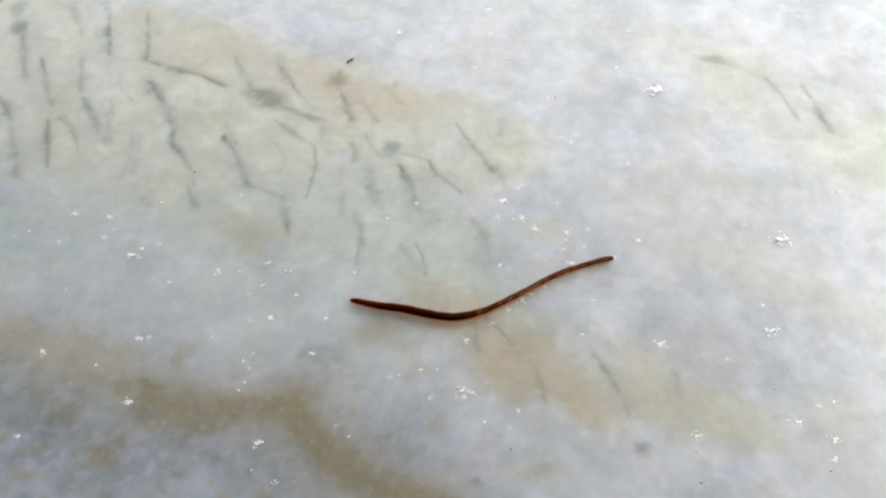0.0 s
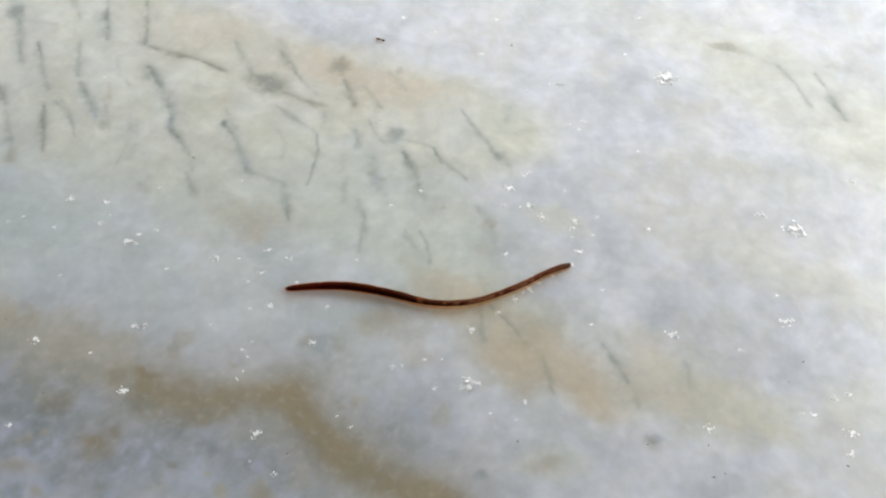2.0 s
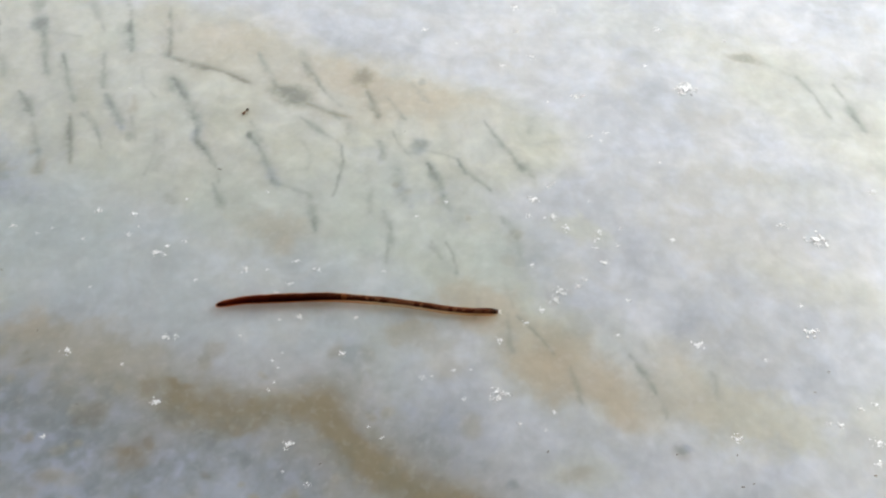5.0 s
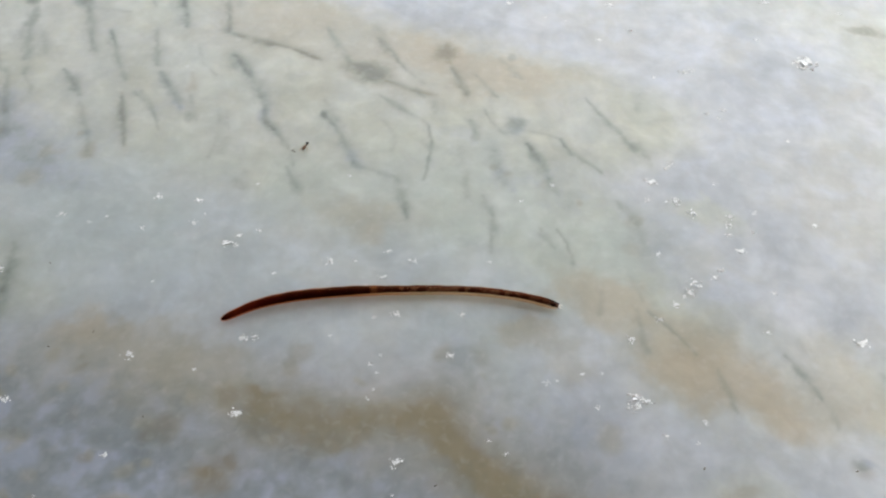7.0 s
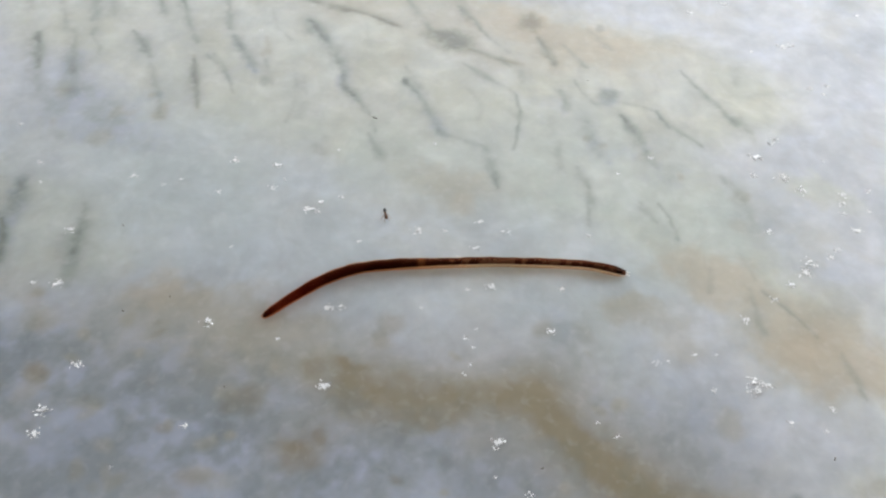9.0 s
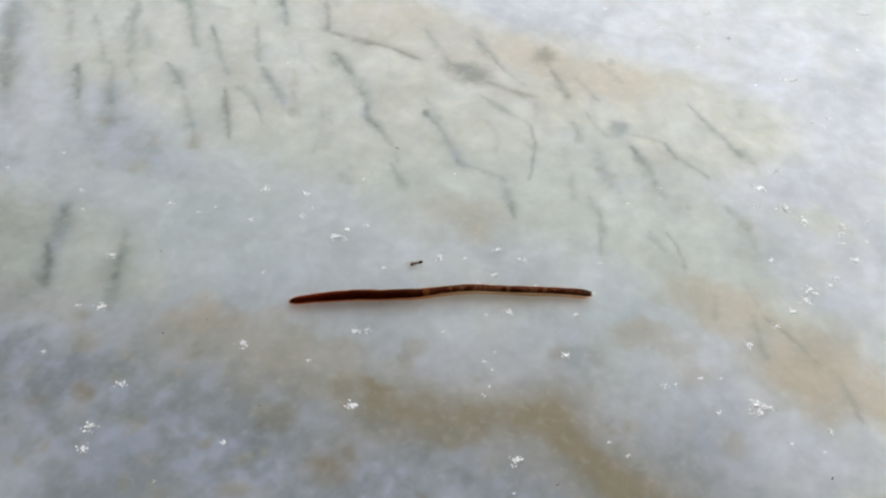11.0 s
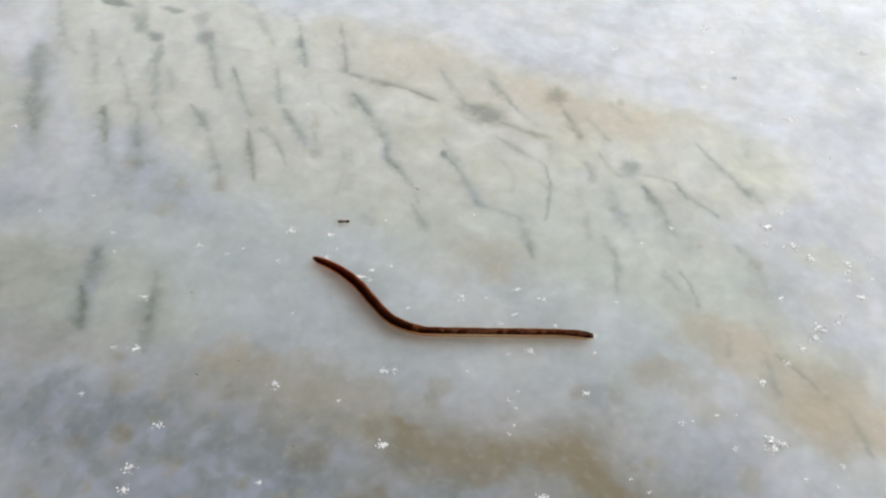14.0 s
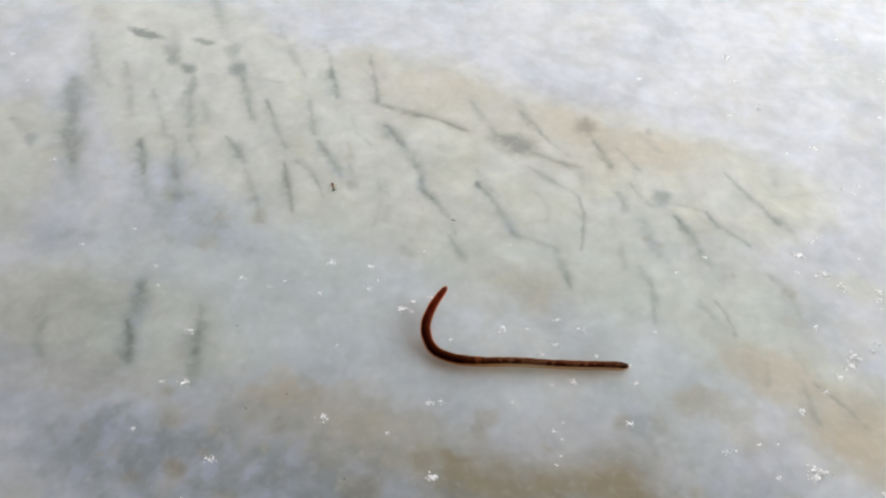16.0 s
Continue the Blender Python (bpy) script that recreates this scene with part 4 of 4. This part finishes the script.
def rod(bm, a, b, r0, r1):
    a, b = Vector(a) * MM, Vector(b) * MM
    m = Matrix.Translation((a + b) / 2) @ (b - a).to_track_quat("Z", "Y").to_matrix().to_4x4()
    bmesh.ops.create_cone(bm, cap_ends=True, segments=6, radius1=r0 * MM, radius2=r1 * MM, depth=(b - a).length, matrix=m)


ant = tagged(new("ant"), "tiny brown ant with a dark abdomen walking on the marble", "ant")
bm = bmesh.new()
ball(bm, 0.88, 0.52, 0.38, 0.33, 0.26, 12)
part("head", bm, ANT_BROWN, ant)
bm = bmesh.new()
ball(bm, 0.38, 0.52, 0.40, 0.27, 0.25), ball(bm, 0.02, 0.50, 0.30, 0.20, 0.20, -8), ball(bm, -0.30, 0.46, 0.11, 0.09, 0.14)
part("thorax", bm, ANT_BROWN, ant)
bm = bmesh.new()
ball(bm, -0.70, 0.50, 0.44, 0.28, 0.28, 10)
part("abdomen", bm, ANT_DARK, ant)
for side in (-1, 1):
    bm = bmesh.new()
    rod(bm, (1.15, side * 0.10, 0.6), (1.35, side * 0.34, 0.72), 0.03, 0.025), rod(bm, (1.35, side * 0.34, 0.72), (1.75, side * 0.42, 0.42), 0.025, 0.03)
    part("antenna", bm, ANT_LEG, ant)
legs = []
for side in (-1, 1):
    for n, (x, reach) in enumerate(((0.50, 0.65), (0.28, 0.05), (0.05, -0.75))):
        bm = bmesh.new()
        knee, foot = (reach * 0.45, side * 0.34, 0.22), (reach, side * 0.66, -0.42)
        rod(bm, (0, 0, 0), knee, 0.035, 0.025), rod(bm, knee, foot, 0.025, 0.012)
        ob = part("leg", bm, ANT_LEG, ant)
        ob.location = (x * MM, side * 0.13 * MM, 0.42 * MM)
        legs.append((ob, x, side, (n + (side > 0)) % 2))


# ---- movement ----
SHAPES = []


def body(t, lift, *points):
    """The worm's line on the floor at a time, head to tail; lift: how high the head is raised."""
    SHAPES.append((t, lift, np.array(points)))


def shape_at(t):
    times = [s[0] for s in SHAPES]
    k = int(np.clip(np.searchsorted(times, t, "right") - 1, 0, len(SHAPES) - 2))
    f = (t - times[k]) / (times[k + 1] - times[k])
    f = f * f * (3 - 2 * f)
    (_, la, a), (_, lb, b) = SHAPES[k], SHAPES[k + 1]
    return la + (lb - la) * f, a + (b - a) * f


def ring_poses(t):
    lift, pts = shape_at(t)
    n, fine = len(pts), []
    for u in np.linspace(0, n - 1, 240):
        i = min(int(u), n - 2)
        k = u - i
        p0, p1, p2, p3 = pts[max(i - 1, 0)], pts[i], pts[i + 1], pts[min(i + 2, n - 1)]
        fine.append(0.5 * (2 * p1 + (p2 - p0) * k + (2 * p0 - 5 * p1 + 4 * p2 - p3) * k * k + (3 * p1 - p0 - 3 * p2 + p3) * k ** 3))
    fine = np.array(fine)
    run = np.r_[0, np.cumsum(np.hypot(*np.diff(fine, axis=0).T))]
    at = lambda d: np.array([np.interp(d, run, fine[:, c]) for c in (0, 1)])
    made = []
    for i in range(RINGS):
        s = i / (RINGS - 1)
        d = s * run[-1]
        p, way = at(d), at(min(d + 0.8, run[-1])) - at(max(d - 0.8, 0))
        high = lambda q: lift * max(0.0, 1 - q / 0.30) ** 1.5
        rise = (high(s + 0.02) - high(s - 0.02)) / (0.04 * run[-1])
        made.append(pose(p[0] * MM, p[1] * MM, (girth(s) * 0.92 + high(s)) * MM, 0, -math.degrees(math.atan(rise)), math.degrees(math.atan2(way[1], way[0]))))
    return made


def motions():
    body(0, 0, (-18.1, 94.1), (-12.7, 93.2), (-7.2, 92.9), (-1.7, 92.1), (3.8, 91.9), (9.0, 93.6), (13.7, 96.4), (18.2, 99.6), (22.6, 102.9), (27.3, 105.9), (32.2, 108.3), (37.3, 110.5))
    body(0.5, 0, (-21.7, 93.8), (-16.3, 93.9), (-10.9, 93.3), (-5.5, 92.7), (-0.1, 92.3), (5.3, 92.8), (10.4, 94.7), (15.0, 97.5), (19.7, 100.4), (24.2, 103.3), (28.9, 106.2), (33.6, 108.8))
    body(1, 0, (-24.9, 93.4), (-19.3, 94.1), (-13.6, 93.9), (-8.0, 93.0), (-2.4, 92.0), (3.3, 91.9), (8.7, 93.6), (13.4, 96.8), (18.2, 99.8), (23.0, 102.9), (27.8, 105.9), (32.9, 108.4))
    body(1.5, 0, (-26.6, 93.6), (-21.2, 94.2), (-15.9, 94.1), (-10.5, 93.4), (-5.2, 92.5), (0.1, 92.2), (5.4, 93.0), (10.4, 95.0), (15.1, 97.6), (19.6, 100.5), (24.1, 103.4), (28.7, 106.2))
    body(2, 0, (-31.6, 92.6), (-26.1, 93.6), (-20.6, 94.2), (-15.1, 94.0), (-9.6, 93.2), (-4.1, 92.1), (1.4, 92.1), (6.8, 93.3), (11.8, 95.7), (16.6, 98.5), (21.1, 101.7), (25.9, 104.4))
    body(2.5, 0, (-32.6, 92.8), (-27.4, 93.6), (-22.2, 94.3), (-17.0, 94.2), (-11.8, 93.6), (-6.7, 92.8), (-1.5, 92.4), (3.7, 92.7), (8.8, 94.0), (13.4, 96.4), (17.7, 99.4), (22.2, 102.1))
    body(3, 0, (-38.7, 91.5), (-33.3, 92.7), (-27.8, 93.7), (-22.3, 94.3), (-16.7, 94.2), (-11.2, 93.5), (-5.7, 92.7), (-0.2, 92.4), (5.4, 93.1), (10.6, 94.8), (15.5, 97.5), (20.0, 100.7))
    body(3.5, 0, (-38.6, 91.9), (-33.4, 92.8), (-28.2, 93.7), (-22.9, 94.3), (-17.6, 94.3), (-12.3, 93.8), (-7.0, 93.0), (-1.7, 92.6), (3.6, 92.7), (8.7, 94.2), (13.4, 96.6), (18.0, 99.3))
    body(3.7, 0, (-41.7, 90.7), (-36.5, 91.6), (-31.4, 92.2), (-26.2, 93.2), (-21.0, 93.7), (-15.8, 93.5), (-10.7, 92.7), (-5.5, 92.1), (-0.3, 91.8), (4.9, 91.9), (10.0, 93.4), (14.6, 95.7))
    body(5.8, 0, (-55.5, 88.6), (-50.7, 90.3), (-45.6, 91.3), (-40.5, 92.0), (-35.4, 92.8), (-30.3, 93.4), (-25.2, 93.9), (-20.0, 94.1), (-14.9, 93.9), (-9.8, 93.3), (-4.6, 92.7), (0.5, 92.2))
    body(6, 0, (-58.4, 87.8), (-53.3, 89.6), (-48.1, 90.9), (-42.7, 91.7), (-37.4, 92.5), (-32.0, 93.3), (-26.7, 94.0), (-21.3, 94.4), (-15.9, 94.2), (-10.5, 93.5), (-5.1, 92.8), (0.2, 92.2))
    body(6.5, 0, (-58.1, 88.0), (-53.0, 89.4), (-47.8, 90.7), (-42.6, 91.8), (-37.3, 92.6), (-32.0, 93.2), (-26.7, 93.7), (-21.3, 94.0), (-16.0, 94.2), (-10.7, 93.4), (-5.4, 92.8), (-0.1, 92.1))
    body(7, 0, (-63.9, 84.4), (-59.4, 87.3), (-54.5, 89.3), (-49.3, 90.7), (-44.1, 91.7), (-38.8, 92.5), (-33.5, 93.1), (-28.2, 93.7), (-22.9, 94.1), (-17.5, 94.1), (-12.2, 93.7), (-7.0, 92.6))
    body(7.5, 0, (-64.5, 84.4), (-59.8, 87.0), (-54.8, 89.0), (-49.6, 90.5), (-44.3, 91.5), (-38.9, 92.3), (-33.6, 93.1), (-28.2, 93.8), (-22.8, 94.2), (-17.4, 94.1), (-12.0, 93.6), (-6.7, 92.5))
    body(8, 0.8, (-62.3, 83.1), (-59.7, 87.0), (-55.3, 88.6), (-50.7, 89.9), (-46.1, 91.0), (-41.4, 91.9), (-36.7, 92.6), (-32.0, 93.1), (-27.2, 93.5), (-22.5, 93.8), (-17.7, 93.8), (-13.0, 93.3))
    body(8.5, 0, (-68.9, 78.3), (-65.3, 82.4), (-61.4, 86.1), (-56.7, 88.8), (-51.6, 90.5), (-46.2, 91.4), (-40.9, 92.2), (-35.5, 92.9), (-30.1, 93.4), (-24.7, 94.0), (-19.3, 94.3), (-13.9, 93.6))
    body(9, 0, (-69.4, 78.1), (-65.6, 82.1), (-61.5, 85.8), (-56.8, 88.6), (-51.5, 90.1), (-46.2, 91.1), (-40.7, 92.0), (-35.3, 92.9), (-29.9, 93.5), (-24.4, 94.0), (-18.9, 94.3), (-13.5, 93.6))
    body(9.5, 0, (-74.4, 75.9), (-69.7, 78.6), (-65.7, 82.1), (-61.9, 85.8), (-57.4, 88.6), (-52.3, 90.1), (-47.1, 91.3), (-41.8, 92.0), (-36.5, 92.7), (-31.2, 93.3), (-25.9, 93.8), (-20.5, 93.8))
    body(10, 0, (-74.9, 75.3), (-70.5, 78.3), (-66.3, 81.7), (-62.1, 85.1), (-57.5, 87.9), (-52.5, 89.9), (-47.2, 91.0), (-41.9, 92.0), (-36.5, 92.5), (-31.2, 93.1), (-25.8, 93.7), (-20.4, 93.8))
    body(10.2, 0, (-72.1, 77.4), (-68.1, 80.6), (-64.3, 83.8), (-60.2, 86.8), (-55.6, 88.9), (-50.7, 89.8), (-45.8, 91.1), (-40.8, 92.2), (-35.8, 92.7), (-30.8, 93.2), (-25.8, 93.8), (-20.7, 94.0))
    body(12.3, 0, (-70.9, 102.5), (-67.0, 99.3), (-63.9, 95.3), (-60.9, 91.3), (-57.0, 88.1), (-52.1, 88.4), (-47.4, 90.1), (-42.5, 91.2), (-37.5, 91.7), (-32.4, 92.1), (-27.4, 92.5), (-22.4, 92.7))
    body(12.5, 0, (-71.8, 102.9), (-67.6, 100.1), (-64.3, 96.2), (-61.2, 92.1), (-57.5, 88.7), (-52.6, 88.3), (-47.8, 89.9), (-42.9, 91.0), (-37.8, 91.6), (-32.8, 92.0), (-27.7, 92.5), (-22.7, 92.6))
    body(13, 0, (-71.6, 102.3), (-67.9, 99.1), (-64.3, 95.7), (-60.8, 92.4), (-56.7, 89.7), (-51.9, 89.2), (-47.1, 90.2), (-42.3, 91.1), (-37.4, 91.7), (-32.5, 92.1), (-27.7, 92.6), (-22.8, 92.6))
    body(13.5, 0, (-74.7, 103.3), (-70.0, 101.4), (-66.3, 98.0), (-62.9, 94.3), (-58.9, 91.2), (-54.2, 89.9), (-49.1, 90.3), (-44.1, 90.8), (-39.1, 91.2), (-34.1, 91.9), (-29.1, 92.5), (-24.1, 92.7))
    body(14, 0, (-76.4, 103.9), (-71.7, 101.8), (-67.5, 98.8), (-63.9, 95.0), (-60.1, 91.5), (-55.2, 89.9), (-50.0, 90.1), (-44.8, 90.7), (-39.7, 91.3), (-34.5, 91.9), (-29.4, 92.5), (-24.2, 92.6))
    body(14.5, 0, (-78.2, 104.7), (-73.3, 102.5), (-69.0, 99.5), (-65.1, 95.9), (-61.0, 92.5), (-56.4, 90.0), (-51.1, 89.8), (-45.8, 90.5), (-40.5, 91.2), (-35.2, 91.8), (-29.9, 92.4), (-24.6, 92.5))
    body(15, 0, (-77.7, 104.4), (-73.0, 101.9), (-68.7, 99.0), (-64.6, 95.7), (-60.7, 92.3), (-56.1, 89.7), (-50.9, 89.5), (-45.7, 90.2), (-40.6, 91.1), (-35.4, 91.7), (-30.1, 92.1), (-24.9, 92.4))
    body(15.5, 1.2, (-67.2, 100.6), (-65.3, 96.9), (-62.6, 93.6), (-59.1, 91.4), (-54.9, 90.6), (-50.7, 90.7), (-46.5, 90.8), (-42.3, 91.1), (-38.1, 91.4), (-33.8, 91.7), (-29.6, 92.0), (-25.4, 92.2))
    body(16, 3, (-59.6, 104.1), (-61.6, 100.2), (-62.4, 96.0), (-60.7, 92.0), (-56.7, 90.3), (-52.2, 90.2), (-47.7, 90.7), (-43.2, 91.1), (-38.8, 91.3), (-34.3, 91.6), (-29.8, 92.1), (-25.3, 92.4))
    times = sorted([s[0] for s in SHAPES] + [4.4, 5.1, 10.7, 11.2, 11.8])
    tracks = [ring_poses(t) for t in times]
    for i, ob in enumerate(rings):
        walk(ob, [(t, row[i]) for t, row in zip(times, tracks)])
    ant_rows = (
        (0, -28.5, 166.8, 50), (0.5, -26.1, 168.6, 34), (1, -20.7, 168.6, -29), (1.5, -16.9, 171.8, 37),
        (2, -21.8, 170.3, 167), (2.5, -32.1, 167.9, 208), (3, -43.2, 162.8, 208), (3.5, -51.5, 156.9, 179),
        (3.7, -55.1, 155.9, 170), (5.8, -58.5, 136.6, 293), (6, -56.8, 134.4, 326), (6.5, -55.6, 128.9, 252),
        (7, -57.1, 126.9, 252), (7.5, -62.8, 118.0, 228), (8, -60.7, 114.9, 319), (8.5, -54.8, 108.9, 310),
        (9, -53.9, 101.4, 288), (9.5, -49.8, 101.0, 351), (10, -49.5, 97.7, 296), (10.2, -50.0, 96.0, 268),
        (12.3, -54.5, 97.5, 102), (12.5, -56.7, 101.2, 149), (13, -63.3, 102.4, 180), (13.5, -64.6, 109.0, 127),
        (14, -72.7, 114.2, 188), (14.5, -80.9, 114.5, 152), (15, -88.1, 118.3, 181), (15.5, -86.5, 120.3, 88),
        (16, -85.9, 131.4, 111),
    )
    way = np.array(ant_rows)
    steps = [round(0.1 * k, 1) for k in range(161)]
    place = [[float(np.interp(t, way[:, 0], way[:, c])) for c in (1, 2, 3)] for t in steps]
    walk(ant, [(t, pose(x * MM, y * MM, 0, 0, 0, a)) for t, (x, y, a) in zip(steps, place)])
    for ob, x, side, phase in legs:
        walk(ob, [(t, pose(x * MM, side * 0.13 * MM, 0.42 * MM, 0, 0, 14 * (1 if (k + phase) % 2 else -1))) for k, t in enumerate(steps)])


motions()
